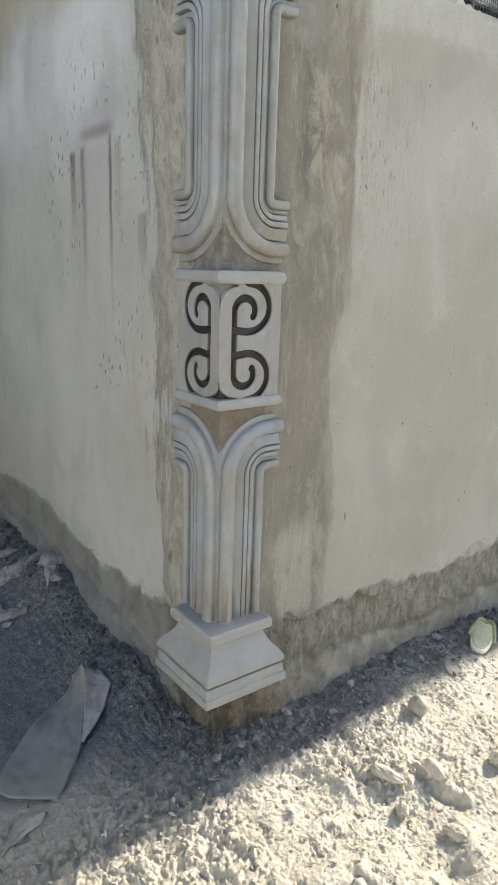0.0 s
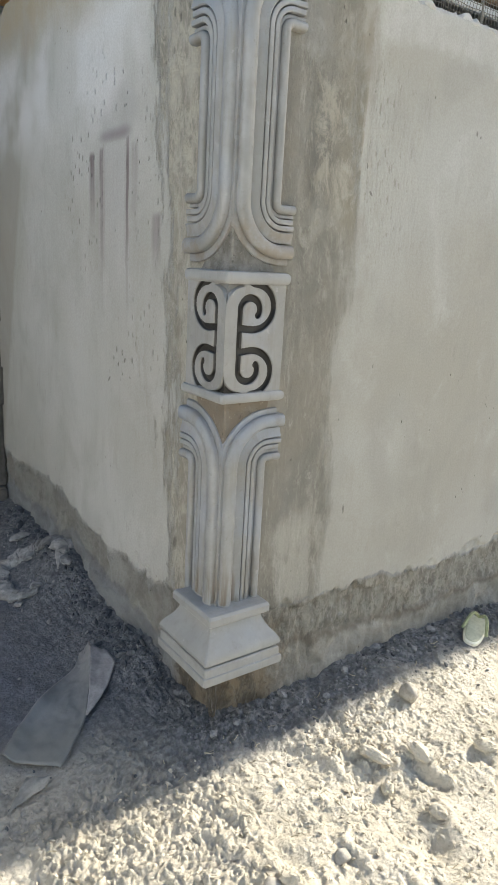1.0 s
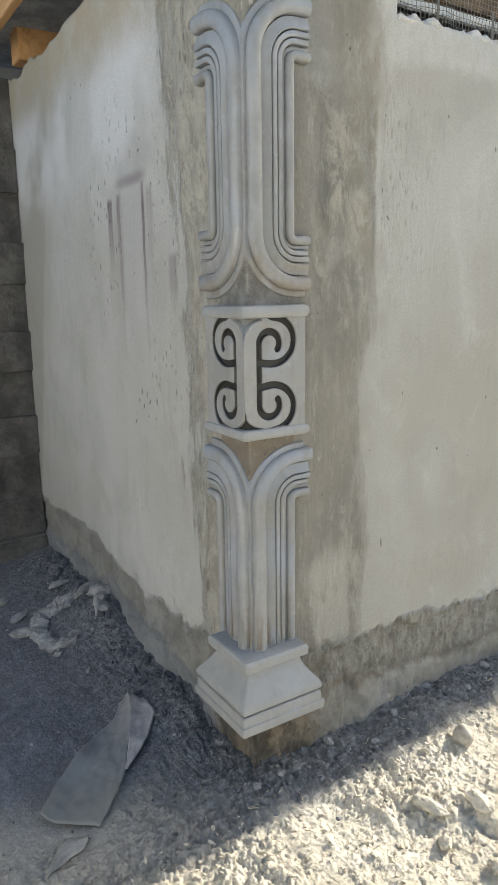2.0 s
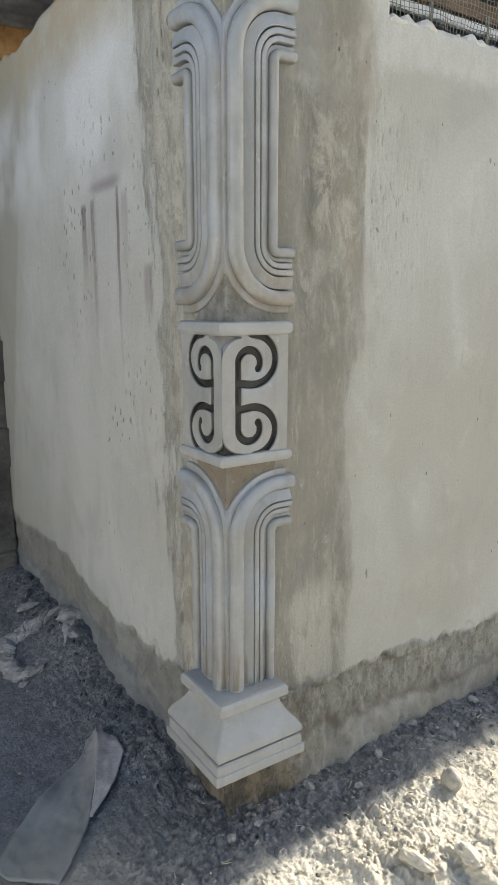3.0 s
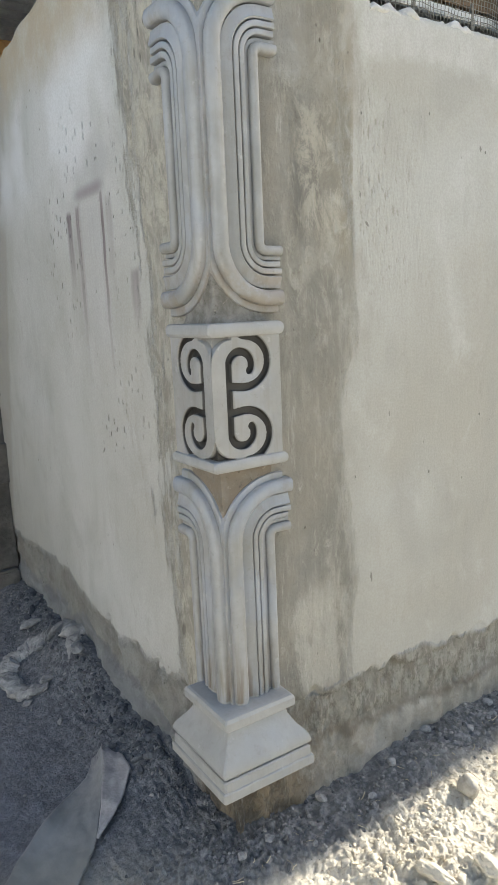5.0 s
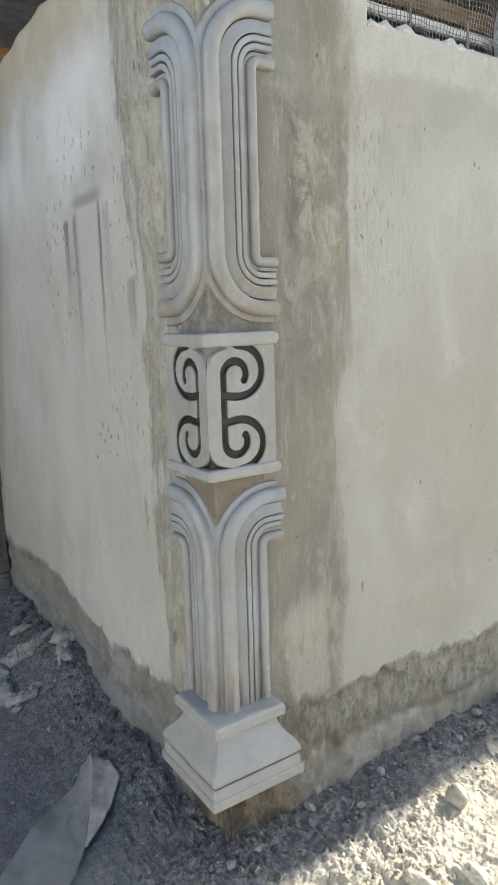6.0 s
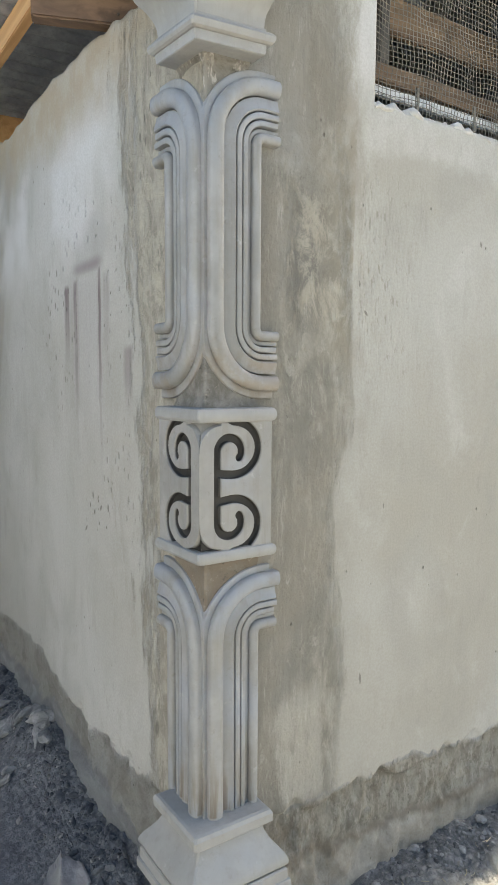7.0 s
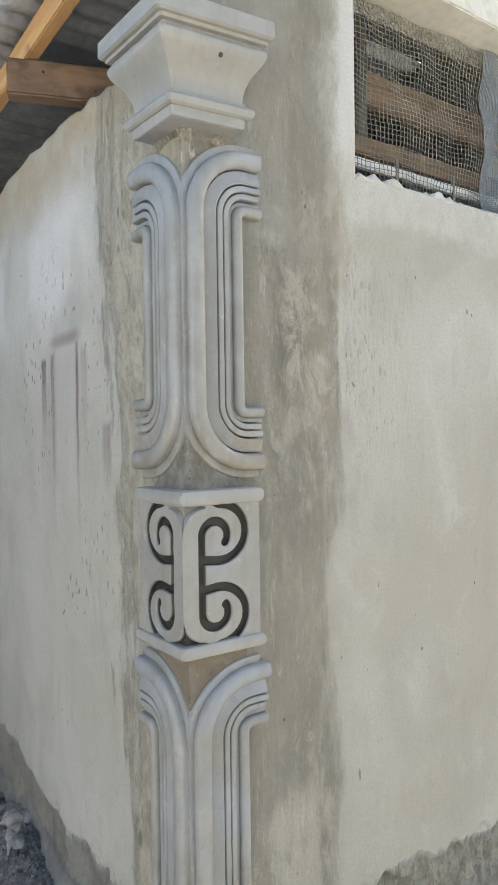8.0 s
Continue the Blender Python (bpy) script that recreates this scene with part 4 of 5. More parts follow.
def build_strand(name, d0, d1, h, kind, z_low, z_high, foot, side, parent, rng):
    u_end = 0.172 + rng.uniform(-0.005, 0.004) - (0.012 if name == "rim" else 0) + (0.004 if name == "bead" else 0)
    if name == "rim" and side:
        d1, h = d1 + 0.001, h - 0.001
    d0, d1, spare = d0 * WIDEN[side], d1 * WIDEN[side], 0.147 * (WIDEN[side] - 1)
    path = strand_path((d0 + d1) / 2, z_low + spare, z_high - spare, u_end + spare, foot, INNER_U + spare)
    sec = strand_section(d1 - d0, h, kind)
    place, m = FACES[side], len(sec)
    bm = bmesh.new()
    rows = []
    for k, (u, z) in enumerate(path):
        a, b = path[max(k - 1, 0)], path[min(k + 1, len(path) - 1)]
        du, dz = b[0] - a[0], b[1] - a[1]
        ln = math.hypot(du, dz)
        nu, nz = -dz / ln, du / ln
        wob = 1 + rng.uniform(-0.012, 0.012)
        rows.append([bm.verts.new(place(max(u + nu * o, CORNER), hh * wob - 0.004 * (hh == 0), z + nz * o)) for o, hh in sec])
    for a, b in zip(rows, rows[1:]):
        for i in range(m - 1):
            bm.faces.new((a[i], a[i + 1], b[i + 1], b[i]))
    bm.faces.new(rows[0])
    bm.faces.new(rows[-1][::-1])
    bmesh.ops.recalc_face_normals(bm, faces=bm.faces)
    for f in bm.faces:
        f.smooth = len(f.verts) == 4
    for e in bm.edges:
        e.smooth = len(e.link_faces) == 2 and e.calc_face_angle(0) < radians(33)
    return part(name, bm, M_CAST, parent)


def build_fluting(name, z_low, z_high, foot, label, seed):
    rng = random.Random(seed)
    for side in (0, 1):
        zl = foot if foot is not None else z_low - R0
        # thin backing bed behind the straight run, near black for grime and gap shade
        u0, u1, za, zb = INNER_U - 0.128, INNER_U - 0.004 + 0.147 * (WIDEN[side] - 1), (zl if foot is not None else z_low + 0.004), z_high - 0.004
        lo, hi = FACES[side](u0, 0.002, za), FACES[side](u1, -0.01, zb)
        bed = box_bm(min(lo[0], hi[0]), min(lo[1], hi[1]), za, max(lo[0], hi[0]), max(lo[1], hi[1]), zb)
        holder = part(name, bed, M_GRIME_SHADE, pilaster, label)
        for st in STRANDS:
            build_strand(*st, z_low, z_high, foot, side, holder, rng)


build_fluting("lower_fluting", 0.40, 0.806, 0.396, "straight cast fluting spreading outward at its head", 3)
build_fluting("upper_fluting", 1.474, 1.868, None, "cast fluting spreading outward at head and foot", 4)


# scroll block: two carved panels between a top and a bottom bar
def scroll_lines():
    """Centre lines of the carved grooves, in fractions of the panel's width and height from its top corner."""
    def arc(cx, cy, rx, ry, a0, a1, n=26):
        return [(cx + rx * math.cos(radians(a0 + (a1 - a0) * k / n)), cy - ry * math.sin(radians(a0 + (a1 - a0) * k / n))) for k in range(n + 1)]
    top = [(0.42, 0.0), (0.46, 0.012)] + arc(0.46, 0.212, 0.343, 0.198, 84, -100) + [(0.33, 0.402), (0.245, 0.392)]
    hook = [(0.245, 0.5), (0.245, 0.30), (0.245, 0.25)] + arc(0.405, 0.235, 0.16, 0.10, 180, 0) + arc(0.535, 0.238, 0.03, 0.045, 0, -85, 8)
    half = [top, hook]
    return half + [[(x, 1 - y) for x, y in line] for line in half]


def build_panel(side, parent):
    u0, u1, z0, z1, p = -0.0385, 0.1445, 0.998, 1.285, 0.0385
    nu, nz = 150, 236
    U, Z = np.meshgrid(np.linspace(u0, u1, nu), np.linspace(z0, z1, nz), indexing="ij")
    dist = np.full(U.shape, 9.0)
    for line in scroll_lines():
        pts = np.array([(u0 + a * (u1 - u0), z1 - b * (z1 - z0)) for a, b in line])
        for a, b in zip(pts, pts[1:]):
            d = b - a
            t = np.clip(((U - a[0]) * d[0] + (Z - a[1]) * d[1]) / max(d @ d, 1e-9), 0, 1)
            dist = np.minimum(dist, np.hypot(U - a[0] - t * d[0], Z - a[1] - t * d[1]))
    depth = 1 - step(dist, 0.0080, 0.0094)
    mid = (z0 + z1) / 2
    rel = np.abs(Z - mid) - (mid - z0 - 0.068)
    spandrel = step(((U - u0 - 0.054) / 0.054) ** 2 * (U < u0 + 0.054) + (np.clip(rel, 0, 1) / 0.056) ** 2, 0.98, 1.08) * (U < u0 + 0.054) * (rel > 0)
    carve = np.maximum(depth, 1.0 * spandrel)
    H = p - 0.0125 * carve + 0.0012 * (soft(U, Z, 40, 71 + side) - 0.5)
    H[-1, :] = p - 0.003
    U = np.maximum(U, -H)
    place = FACES[side]
    verts = [place(u, h, z) for u, h, z in zip(U.ravel(), H.ravel(), Z.ravel())]
    faces = grid_faces(nu, nz, flip=bool(side))
    base = len(verts)
    verts += [place(u1, -0.004, z) for z in Z[-1]]
    for j in range(nz - 1):
        q = ((nu - 1) * nz + j, base + j, base + j + 1, (nu - 1) * nz + j + 1)
        faces.append(q[::-1] if side else q)
    ob = mesh_object("scroll_panel", verts, faces, M_SCROLL, parent, True, "flat cast panel with dark carved scrolls")
    mark = ob.data.attributes.new("groove", "FLOAT", "POINT")
    # corner spandrels get shade and dirt painted too, darker in the lower half
    mark.data.foreach_set("value", np.concatenate([np.maximum(depth, np.where(Z > mid, 0.27, 0.6) * spandrel).ravel(), np.zeros(len(verts) - depth.size)]).astype(np.float32))
    return ob


def build_block():
    core = part("scroll_block", box_bm(-0.006, -0.006, 0.995, 0.138, 0.138, 1.30), M_CAP, pilaster, "square block carved with dark scrolls")
    for side in (0, 1):
        build_panel(side, core)
    for name, z0, z1, p, e in (("top_bar", 1.279, 1.309, 0.046, 0.152), ("bottom_bar", 0.982, 1.008, 0.047, 0.153)):
        rings = []
        for k in range(7):
            a = math.pi * (k / 6 - 0.5)
            rings.append(((z0 + z1) / 2 + (z1 - z0) / 2 * math.sin(a), p - 0.008 + 0.008 * math.cos(a), e - 0.008 + 0.008 * math.cos(a)))
        ob = ring_stack(name, rings, "rounded cast bar")
        ob.parent = core


build_block()


# ---- window with netting ----
def tube(bm, a, b, r, sides=5):
    a, b = Vector(a), Vector(b)
    d = (b - a).normalized()
    n = d.orthogonal().normalized()
    o = d.cross(n)
    rings = [[bm.verts.new(c + r * (math.cos(2 * math.pi * k / sides) * n + math.sin(2 * math.pi * k / sides) * o)) for k in range(sides)] for c in (a, b)]
    for k in range(sides):
        j = (k + 1) % sides
        bm.faces.new((rings[0][k], rings[0][j], rings[1][j], rings[1][k]))


def build_window():
    win = tagged(new("window_1"), "unglazed window covered with pale wire netting", "window", kind="structure")
    y = 0.10
    wave = lambda x, z: 0.016 * (noise.noise((x * 5, z * 6, 1.0)) + 0.8 * noise.noise((x * 14, z * 11, 4.0)))
    def net(name, x0, x1, z0, z1, pitch, dy, r, label, stuff):
        bm = bmesh.new()
        nx, nz = int((x1 - x0) / pitch), int((z1 - z0) / pitch)
        sag = lambda x, z: (x + 0.005 * noise.noise((x * 6, z * 6, 9.0)), y + dy + wave(x, z), z + 0.006 * noise.noise((x * 7, z * 5, 2.0)))
        for i in range(nx + 1):
            x = x0 + i * pitch
            for j in range(0, nz, 2):
                tube(bm, sag(x, z0 + j * pitch), sag(x, z0 + min(j + 2, nz) * pitch), r, 3)
        for j in range(nz + 1):
            z = z0 + j * pitch
            for i in range(0, nx, 2):
                tube(bm, sag(x0 + i * pitch, z), sag(x0 + min(i + 2, nx) * pitch, z), r, 3)
        tagged(part(name, bm, stuff, win, label), kind="stuff")
    net("netting", 0.47, 1.14, WIN_Z0 + 0.002, WIN_Z1 - 0.004, 0.0138, 0.0, 0.00105, "pale square wire netting", M_MESH)
    net("netting", 1.075, 1.62, WIN_Z0 + 0.002, WIN_Z1 - 0.004, 0.0062, -0.012, 0.0013, "overlapping finer blue-grey netting", M_NET)
    for z0, z1, dy in ((2.122, 2.147, 0.030),):
        part("cross_bar", box_bm(WIN_X0 + 0.002, y + dy, z0, WIN_X1 - 0.002, y + dy + 0.02, z1, 0.003), M_WHITE, win, "white painted cross bar")
    for x in (0.745, 0.985, 1.3):
        part("clip", box_bm(x, y + 0.028, 2.03, x + 0.009, y + 0.034, 2.17), M_MESH, win)
    part("sill_board", box_bm(WIN_X0 + 0.002, 0.162, 2.175, WIN_X1 - 0.002, 0.19, 2.225, 0.004), M_BOARD, win, "weathered wooden board")
    part("upper_board", box_bm(WIN_X0 + 0.002, 0.195, 2.33, WIN_X1 - 0.002, 0.22, 2.43, 0.004), M_BOARD, win, "brown wooden board")
    part("post", box_bm(0.64, 0.165, 2.226, 0.675, 0.19, 2.56, 0.003), M_ROUGH, win, "dark upright post")


build_window()


# ---- eave over the side wall ----
def build_eave():
    beam = tagged(new("roof_beam"), "weathered brown timber beam resting on the side wall", "beam")
    bm = box_bm(-0.25, -0.025, -0.046, 0.25, 0.025, 0.046, 0.005)
    body = part("body", bm, M_BEAM, beam)
    beam.matrix_world = pose(0.068, 0.52, 2.336, 0, 0, -21)
    for x in (-0.16, -0.03):
        bm = bmesh.new()
        bmesh.ops.create_cone(bm, cap_ends=True, segments=8, radius1=0.003, radius2=0.003, depth=0.008)
        bmesh.ops.transform(bm, verts=bm.verts[:], matrix=pose(x, -0.026, 0.015 if x < -0.1 else -0.02, 90, 0, 0))
        part("nail", bm, M_GROOVE, body)
    rear = tagged(part("roof_beam", box_bm(0.004, 1.80, 2.335, 0.6, 1.92, 2.48, 0.004), M_WOOD, None), "orange timber beam on the far end of the side wall", "beam")
    for x, y0 in ((-0.128, 0.16), (0.34, 0.2)):
        rafter = part("rafter", box_bm(x, y0, 2.388, x + 0.032, 2.3, 2.458, 0.003), M_WOOD, None)
        tagged(rafter, "bare orange rafter under the tin roof", "rafter", "rafters under the tin roof")
    nx, ny = 26, 330
    X, Y = np.meshgrid(np.linspace(-0.215, 0.9, nx), np.linspace(0.17, 2.4, ny), indexing="ij")
    Z = 2.468 + 0.008 * np.sin(Y * 2 * math.pi / 0.076) + 0.02 * (X + 0.2) + 0.008 * (soft(X, Y, 3, 81) - 0.5)
    X = X + 0.012 * (soft(Y, X * 0, 30, 82) - 0.5) * (X < -0.2)
    ob = mesh_object("tin_roof", np.stack([X, Y, Z], -1).reshape(-1, 3), grid_faces(nx, ny), M_TIN, None, True)
    thick = ob.modifiers.new("thickness", "SOLIDIFY")
    thick.thickness = 0.0015
    tagged(ob, "old grey corrugated tin roof sheet on rafters", "roof sheet")


build_eave()


# ---- loose things on the ground ----
def lump(rng, size, flat=0.7, sub=2):
    bm = bmesh.new()
    bmesh.ops.create_icosphere(bm, subdivisions=sub, radius=1)
    off = Vector([rng.uniform(-50, 50) for _ in range(3)])
    sx, sy = rng.uniform(0.75, 1.25), rng.uniform(0.75, 1.2)
    for v in bm.verts:
        n = v.co.normalized()
        k = 1 + 0.35 * noise.noise(n * 1.3 + off) + 0.16 * noise.noise(n * 3.5 + off)
        for ax, lim in ((Vector((0.5, 0.3, 0.8)), 0.72), (Vector((-0.8, 0.4, 0.3)), 0.78), (Vector((0.2, -0.9, 0.35)), 0.75)):
            dd = n.dot(ax.normalized()) * k
            if dd > lim:
                n2 = n * k - ax.normalized() * (dd - lim)
                k = n2.length
        v.co = Vector((n.x * k * sx, n.y * k * sy, n.z * k * flat)) * size
    return bm


def ground_at(x, y):
    return float(ground_height(np.array([x]), np.array([y]))[0])


STONES = [(0.578, -0.243, 0.034, 0.95), (0.665, -0.01, 0.018, 0.6), (0.05, -0.06, 0.019, 0.5), (-0.04, -0.07, 0.014, 0.6), (0.015, -0.548, 0.022, 0.8), (-0.19, -0.545, 0.024, 0.7), (0.16, -0.22, 0.014, 0.7),
          (0.36, -0.10, 0.015, 0.6), (0.48, -0.05, 0.017, 0.6), (0.93, -0.03, 0.02, 0.6), (-0.36, -0.12, 0.012, 0.6), (0.78, -0.08, 0.014, 0.6), (0.24, -0.03, 0.013, 0.6)]
SLABS = [(0.30, -0.37, 0.09, 0.05, -75), (0.26, -0.46, 0.045, 0.03, 20), (0.42, -0.43, 0.085, 0.045, -80), (0.32, -0.58, 0.06, 0.045, 35), (0.62, -0.50, 0.06, 0.04, -30), (-0.15, -0.56, 0.05, 0.035, 60)]
rng = random.Random(8)
for x, y, ln, w, turn in SLABS:
    bm = lump(rng, 1.0, 1.0, 3)
    for v in bm.verts:
        v.co = Vector((v.co.x * ln * 0.55, v.co.y * w * 0.6, v.co.z * 0.017 + 0.006 * noise.noise(v.co * 3)))
    ob = part("dry_clod", bm, M_SOIL, None, smooth=False)
    ob.location = (x, y, ground_at(x, y) + 0.013)
    ob.rotation_euler = (Euler((rng.uniform(-0.2, 0.2), rng.uniform(0.15, 0.4), 0)).to_matrix() @ Matrix.Rotation(radians(turn), 3, "Z")).to_euler()
    tagged(ob, "broken tilted clod of dry beige earth", "clod", "dry clods in the sun")
rng = random.Random(12)
for x, y, r, flat in STONES:
    # stones inside the wall's shade get it in their colour: the darker gravel tone
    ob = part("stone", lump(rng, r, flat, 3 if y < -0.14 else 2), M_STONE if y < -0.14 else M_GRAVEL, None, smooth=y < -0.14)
    ob.location = (x, y, ground_at(x, y) + r * flat * (0.85 if r > 0.03 else 0.5))
    ob.rotation_euler = (rng.uniform(-0.2, 0.2), rng.uniform(-0.2, 0.2), rng.uniform(0, 6))
    big = r >= 0.03
    tagged(ob, "rounded beige field stone on dry soil" if big else "small grey stone lying in the soil", "stone", "stones on the soil")


def scatter(name, count, pick, material, label, sizes, seed, flat=0.65):
    rng = random.Random(seed)
    shapes = []
    for _ in range(7):
        bm = lump(rng, 1.0, flat, 1)
        shapes.append(([v.co.copy() for v in bm.verts], [[v.index for v in f.verts] for f in bm.faces]))
        bm.free()
    verts, faces, spots = [], [], [pick(rng) for _ in range(count)]
    heights = ground_height(np.array([p[0] for p in spots]), np.array([p[1] for p in spots]))
    for (x, y), gz in zip(spots, heights):
        vs, fs = shapes[rng.randrange(7)]
        r = sizes[0] + (sizes[1] - sizes[0]) * rng.random() ** 3
        m = Matrix.LocRotScale((x, y, gz + r * 0.22), Euler((rng.uniform(-0.9, 0.9), rng.uniform(-0.9, 0.9), rng.uniform(0, 6.3))), (r, r * rng.uniform(0.45, 1), r))
        base = len(verts)
        verts += [m @ v for v in vs]
        faces += [[base + i for i in f] for f in fs]
    ob = mesh_object(name, verts, faces, material)
    return tagged(ob, label, name, kind="stuff")


def near_front(rng):
    return rng.uniform(-0.1, 1.7), -0.005 - abs(rng.gauss(0, 0.085))


def near_side(rng):
    return (-0.005 - abs(rng.gauss(0, 0.09)), rng.uniform(-0.05, 1.9)) if rng.random() < 0.6 else (rng.uniform(-0.9, -0.05), rng.uniform(-0.1, 1.9))


def by_side_wall(rng):
    return -0.012 - abs(rng.gauss(0, 0.05)), rng.uniform(0.22, 1.75)


def sunny(rng):
    x, y = rng.uniform(-1.0, 1.7), rng.uniform(-0.85, -0.1)
    y = y - 0.09 if x > -0.1 and y > -0.2 else y
    return (x - rng.uniform(0.4, 0.9), y) if x > 0.35 and rng.random() < 0.55 else (x, y)


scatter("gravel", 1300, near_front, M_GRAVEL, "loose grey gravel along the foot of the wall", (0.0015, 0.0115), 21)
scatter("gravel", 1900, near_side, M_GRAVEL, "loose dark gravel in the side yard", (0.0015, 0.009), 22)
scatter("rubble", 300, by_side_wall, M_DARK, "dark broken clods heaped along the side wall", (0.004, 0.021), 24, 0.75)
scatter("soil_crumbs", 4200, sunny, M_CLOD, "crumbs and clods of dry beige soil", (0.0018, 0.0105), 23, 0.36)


def build_straw():
    rng = random.Random(31)
    verts, faces = [], []
    spots = [(rng.uniform(-1.0, 1.7), rng.uniform(-0.85, -0.08)) for _ in range(420)]
    hs = ground_height(np.array([p[0] for p in spots]), np.array([p[1] for p in spots]))
    for (x, y), gz in zip(spots, hs):
        ln, w = rng.uniform(0.008, 0.030), rng.uniform(0.0006, 0.0015)
        m = Matrix.Translation((x, y, gz + 0.004)) @ Euler((rng.uniform(-0.3, 0.3), rng.uniform(-0.35, 0.35), rng.uniform(0, 6.3))).to_matrix().to_4x4()
        base = len(verts)
        bend = rng.uniform(-0.004, 0.004)
        for k in (-1, 0, 1):
            for a, b in ((-w, 0), (w, 0), (0, w * 1.2)):
                verts.append(m @ Vector((k * ln / 2, a + (bend if k == 0 else 0), b)))
        for k in (0, 1):
            for i in range(3):
                j = (i + 1) % 3
                faces.append((base + k * 3 + i, base + k * 3 + j, base + k * 3 + 3 + j, base + k * 3 + 3 + i))
    tagged(mesh_object("straw", verts, faces, M_STRAW), "dry straw scraps strewn on sunlit soil", "straw", kind="stuff")


build_straw()


def build_slipper():
    """A flip-flop lying on the soil, toe towards the wall's far end."""
    slip = tagged(new("flip_flop"), "pale yellow rubber flip-flop with green strap", "slipper")
    n = 36
    def half(t):
        return 0.035 + 0.014 * t - 0.004 * math.sin(math.pi * t)
    outline = []
    ln = 0.17
    for k in range(n):
        a = 2 * math.pi * k / n
        t = 0.5 + 0.5 * math.cos(a)
        w = half(t) * (abs(math.sin(a)) ** 0.62) * (1 if math.sin(a) >= 0 else -1)
        outline.append((ln * (t - 0.5), w))
    def slab(z0, z1, inset):
        bm = bmesh.new()
        rings = []
        for z, s in ((z0, 1 - inset), (z0 + 0.003, 1.0), (z1 - 0.003, 1.0), (z1, 1 - inset)):
            rings.append([bm.verts.new((x * s, y * s, z + 0.10 * max(x, 0) ** 2 * 6)) for x, y in outline])
        for a, b in zip(rings, rings[1:]):
            for i in range(n):
                j = (i + 1) % n
                bm.faces.new((a[i], a[j], b[j], b[i]))
        bm.faces.new(rings[0][::-1])
        bm.faces.new(rings[-1])
        return bm
    part("sole", slab(0.0, 0.016, 0.06), M_SOLE, slip)
    bed = slab(0.0155, 0.0185, 0.05)
    for v in bed.verts:
        v.co.x, v.co.y = v.co.x * 0.9, v.co.y * 0.84
    part("insole", bed, M_BED, slip, "pale olive footbed")
    for sgn in (-1, 1):
        bm = bmesh.new()
        pts = []
        for k in range(9):
            t = k / 8
            pts.append(Vector((0.065 - 0.085 * t, sgn * 0.043 * t ** 0.7, 0.018 + 0.044 * math.sin(math.pi * (0.10 + 0.90 * t)))))
        for a, b in zip(pts, pts[1:]):
            tube(bm, a, b, 0.0062, 7)
        part("strap", bm, M_STRAP, slip, "green rubber strap")
    x, y = 1.055, -0.125
    slip.matrix_world = Matrix.Translation((x, y, ground_at(x, y) + 0.012)) @ Euler((radians(8), radians(-7), radians(27))).to_matrix().to_4x4()


build_slipper()


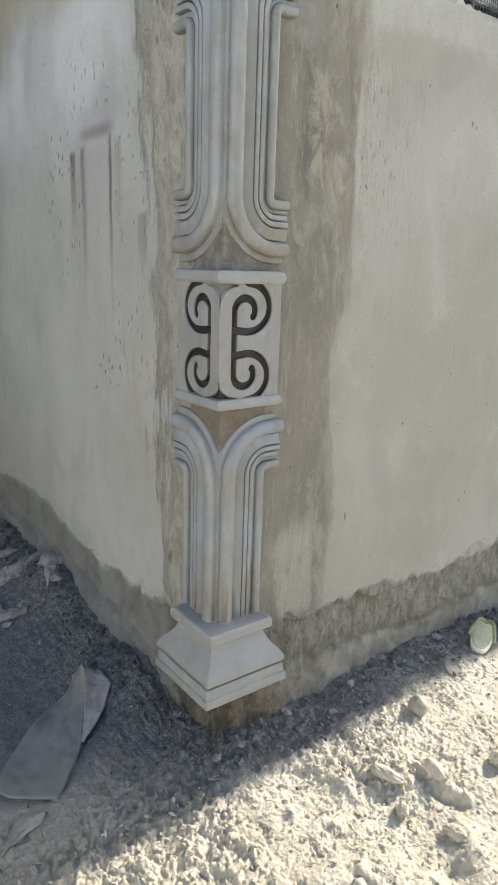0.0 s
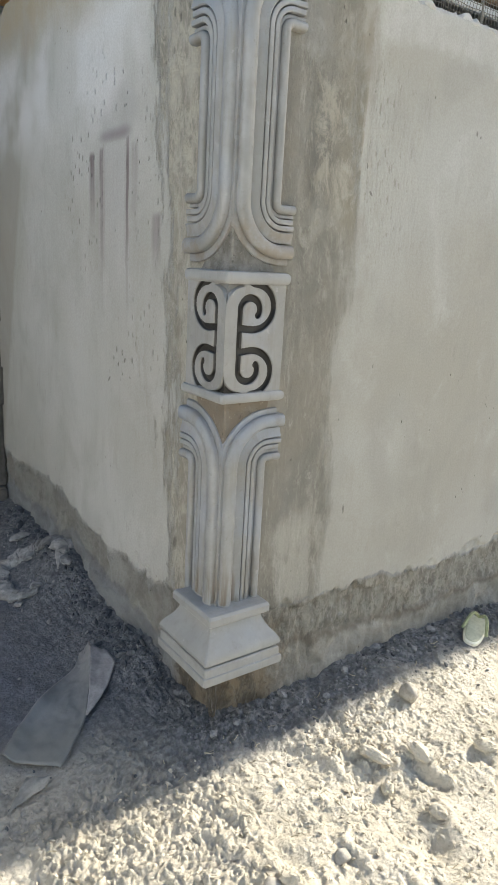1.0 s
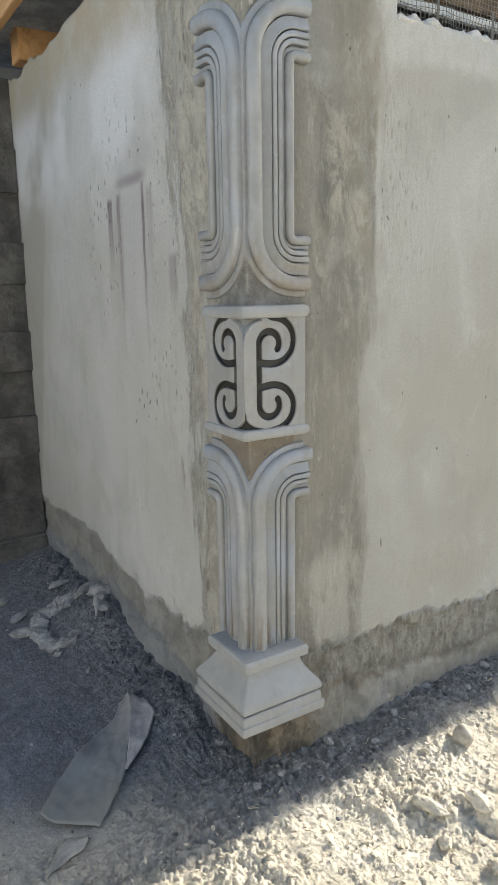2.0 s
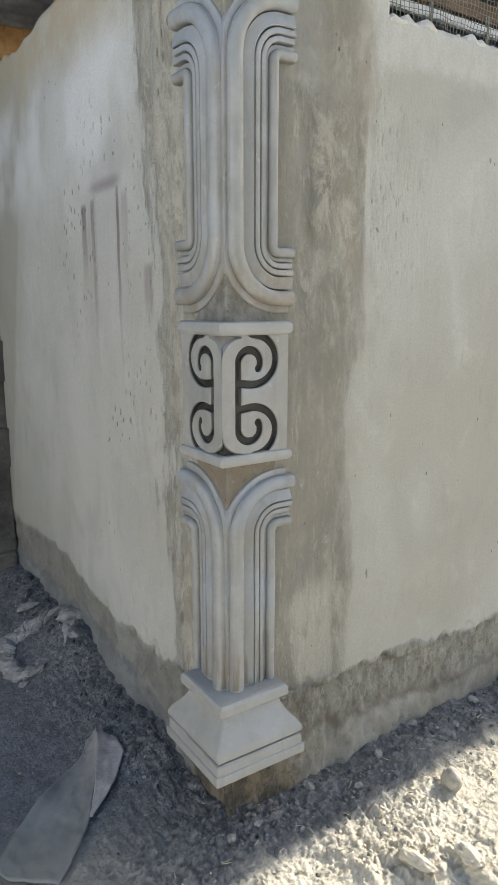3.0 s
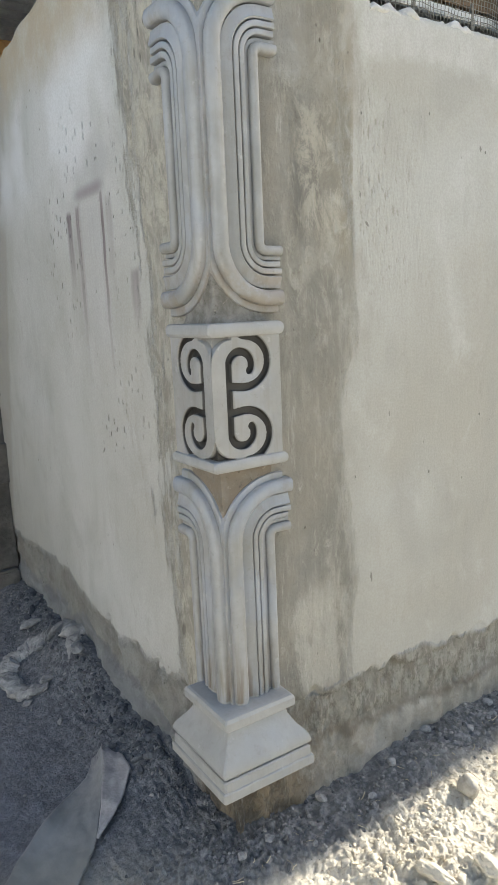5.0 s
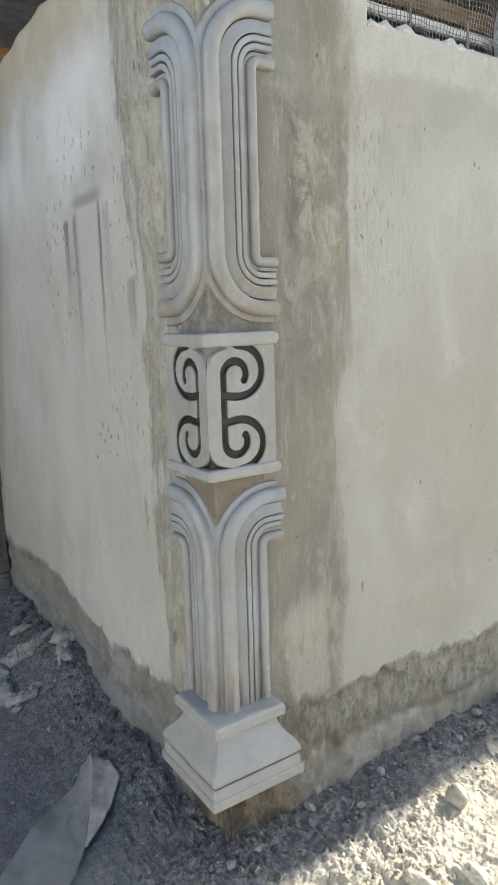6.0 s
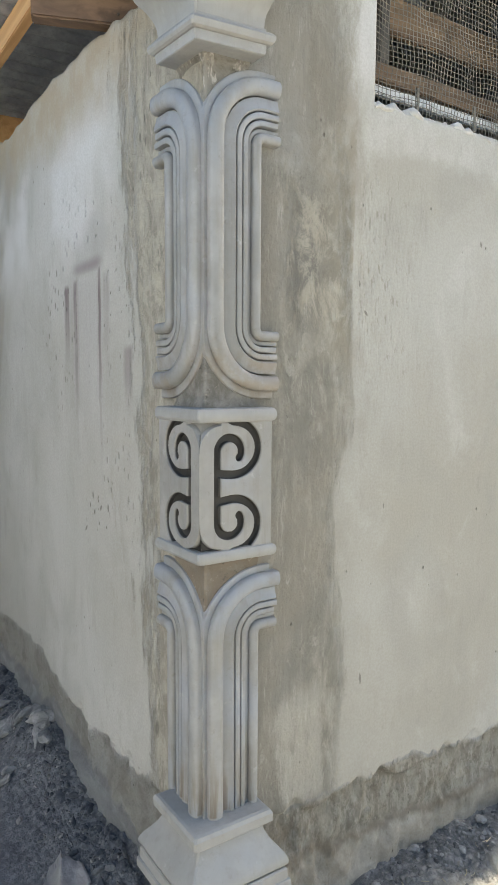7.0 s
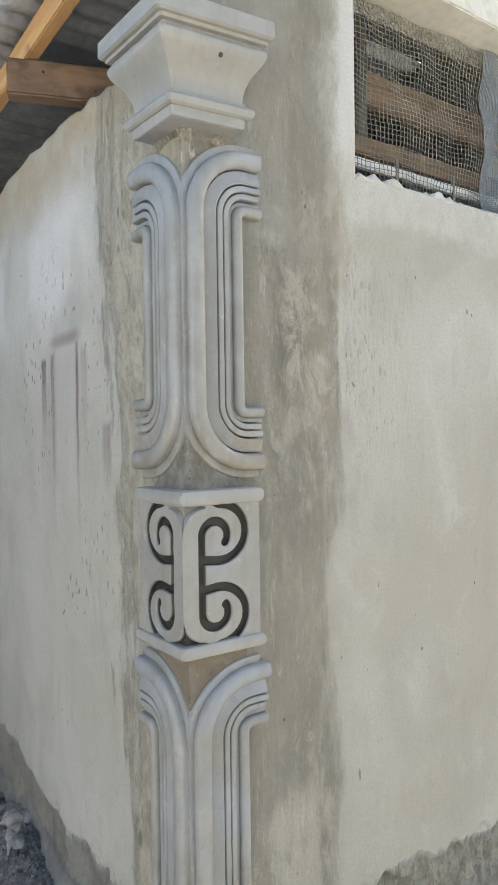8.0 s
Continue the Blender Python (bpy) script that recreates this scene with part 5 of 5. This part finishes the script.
def build_sheeting():
    """A flattened dusty sack: a long panel with its top corner folded over along a standing crease."""
    left = [(-0.190, 0.545), (-0.212, 0.505), (-0.235, 0.478), (-0.325, 0.417), (-0.427, 0.320), (-0.505, 0.235), (-0.560, 0.160)]
    crease = [(-0.148, 0.560), (-0.172, 0.490), (-0.205, 0.410), (-0.240, 0.335), (-0.290, 0.235), (-0.352, 0.150), (-0.440, 0.050)]
    right = [(-0.140, 0.556), (-0.116, 0.470), (-0.122, 0.401), (-0.200, 0.300), (-0.285, 0.230), (-0.350, 0.148), (-0.438, 0.048)]
    def along(line, t):
        k = min(int(t * 6), 5)
        return Vector(line[k]).lerp(Vector(line[k + 1]), t * 6 - k)
    def panel(name, a, b, nu, nv, t_end, material, parent, label, lift):
        verts = []
        for i in range(nu):
            t = t_end * i / (nu - 1)
            for j in range(nv):
                q = j / (nv - 1)
                p = along(a, t).lerp(along(b, t), q)
                p = p + Vector((1, 0.6)) * 0.006 * noise.noise((p.x * 30, p.y * 30, 2.0)) * (1 if 0 < q < 1 else 0.5)
                verts.append((p.x, p.y, lift(t, q) + 0.006 * noise.noise((p.x * 11, p.y * 11, 3.3)) + 0.0035 * noise.noise((p.x * 34, p.y * 34, 5.1))))
        hs = ground_height(np.array([v[0] for v in verts]), np.array([v[1] for v in verts]))
        verts = [(x, y, float(h) * 0.8 + 0.012 + max(z, -0.004)) for (x, y, z), h in zip(verts, hs)]
        ob = mesh_object(name, verts, grid_faces(nu, nv), material, parent, True, label)
        thick = ob.modifiers.new("thickness", "SOLIDIFY")
        thick.thickness = 0.0025
        return ob
    ridge = lambda t: 0.030 * float(1 - step(t, 0.35, 0.68)) * (0.5 + 0.5 * float(step(t, 0.0, 0.12)))
    curl = lambda t, q: 0.022 * math.exp(-(q / 0.10) ** 2) * float(step(t, 0.3, 0.7))
    sheet = panel("sack", left, crease, 60, 26, 1.0, M_CLOTH, None, "", lambda t, q: 0.002 + ridge(t) * q ** 3 + curl(t, q))
    tagged(sheet, "flattened dusty grey sack lying on trodden soil", "sack")
    panel("folded_corner", crease, right, 34, 12, 0.68, M_FOLD, sheet, "paler folded corner of the sack", lambda t, q: 0.004 + ridge(t) * (1 - q) ** 1.3 + 0.010 * math.exp(-((t - 0.52) / 0.02) ** 2) * q)
    verts = []
    for i in range(9):
        for j in range(7):
            t, s = i / 8, j / 6
            x, y = -0.605 + 0.105 * t + 0.075 * s * (1 - 0.7 * t), -0.035 + 0.035 * t + 0.085 * s * (1 - 0.75 * t)
            verts.append((x, y, ground_at(x, y) + 0.010 + 0.012 * s + 0.006 * noise.noise((t * 5, s * 5, 8))))
    ob = mesh_object("paper_scrap", verts, grid_faces(9, 7), M_PAPER, None, True)
    ob.modifiers.new("thickness", "SOLIDIFY").thickness = 0.002
    tagged(ob, "torn dusty paper scrap on the soil", "paper")


build_sheeting()

def build_bag():
    """A crumpled dusty bag pressed into a ring, half buried."""
    nu, nv = 90, 12
    verts = []
    for i in range(nu):
        a = radians(-60 + 330 * i / (nu - 1))
        cx, cy = -0.150 + 0.125 * math.cos(a) + 0.03 * noise.noise((a * 2, 1, 0)), 1.15 + 0.15 * math.sin(a) + 0.03 * noise.noise((a * 2, 5, 0))
        rad = (0.030 + 0.016 * noise.noise((a * 2.5, 9, 2))) * min(1, 6 * min(i, nu - 1 - i) / nu + 0.15)
        base = ground_at(cx, cy)
        for j in range(nv):
            b = 2 * math.pi * j / nv
            k = rad * (1 + 0.45 * noise.noise((a * 9, b * 1.5, 4)))
            verts.append((cx + math.cos(a) * k * math.cos(b) * 1.3, cy + math.sin(a) * k * math.cos(b) * 1.3, base + 0.008 + 0.75 * k * math.sin(b)))
    faces = [(i * nv + j, i * nv + (j + 1) % nv, (i + 1) * nv + (j + 1) % nv, (i + 1) * nv + j) for i in range(nu - 1) for j in range(nv)]
    faces += [tuple(range(nv)), tuple((nu - 1) * nv + j for j in range(nv))]
    tagged(mesh_object("crumpled_bag", verts, faces, M_RUBBLE, None, False), "crumpled dusty pale bag half buried in rubble", "bag")


build_bag()
RUBBLE = [(-0.31, 1.34, 0.030, 1.8, 25), (-0.31, 1.20, 0.032, 1.9, -25), (-0.10, 1.46, 0.03, 1.4, 5), (-0.34, 1.50, 0.024, 1.2, 40),
          (-0.17, 1.03, 0.026, 1.3, 15), (-0.05, 1.02, 0.024, 1.3, 70), (-0.44, 1.42, 0.018, 1.2, 0), (-0.12, 1.25, 0.03, 1.3, 30), (-0.26, 0.98, 0.014, 1.2, 0), (-0.20, 0.80, 0.011, 1.2, 50)]
rng = random.Random(44)
for x, y, r, long, turn in RUBBLE:
    bm = lump(rng, r, 0.5, 3)
    for v in bm.verts:
        v.co.x *= long
        v.co.z += 0.25 * r * noise.noise(v.co * 30)
    ob = part("plaster_lump", bm, M_RUBBLE, None)
    ob.location = (x, y, ground_at(x, y) + 0.012)
    ob.rotation_euler = (rng.uniform(-0.2, 0.2), rng.uniform(-0.2, 0.2), radians(turn))
    tagged(ob, "pale broken plaster lump in dark rubble", "rubble", "rubble lumps by the wall")
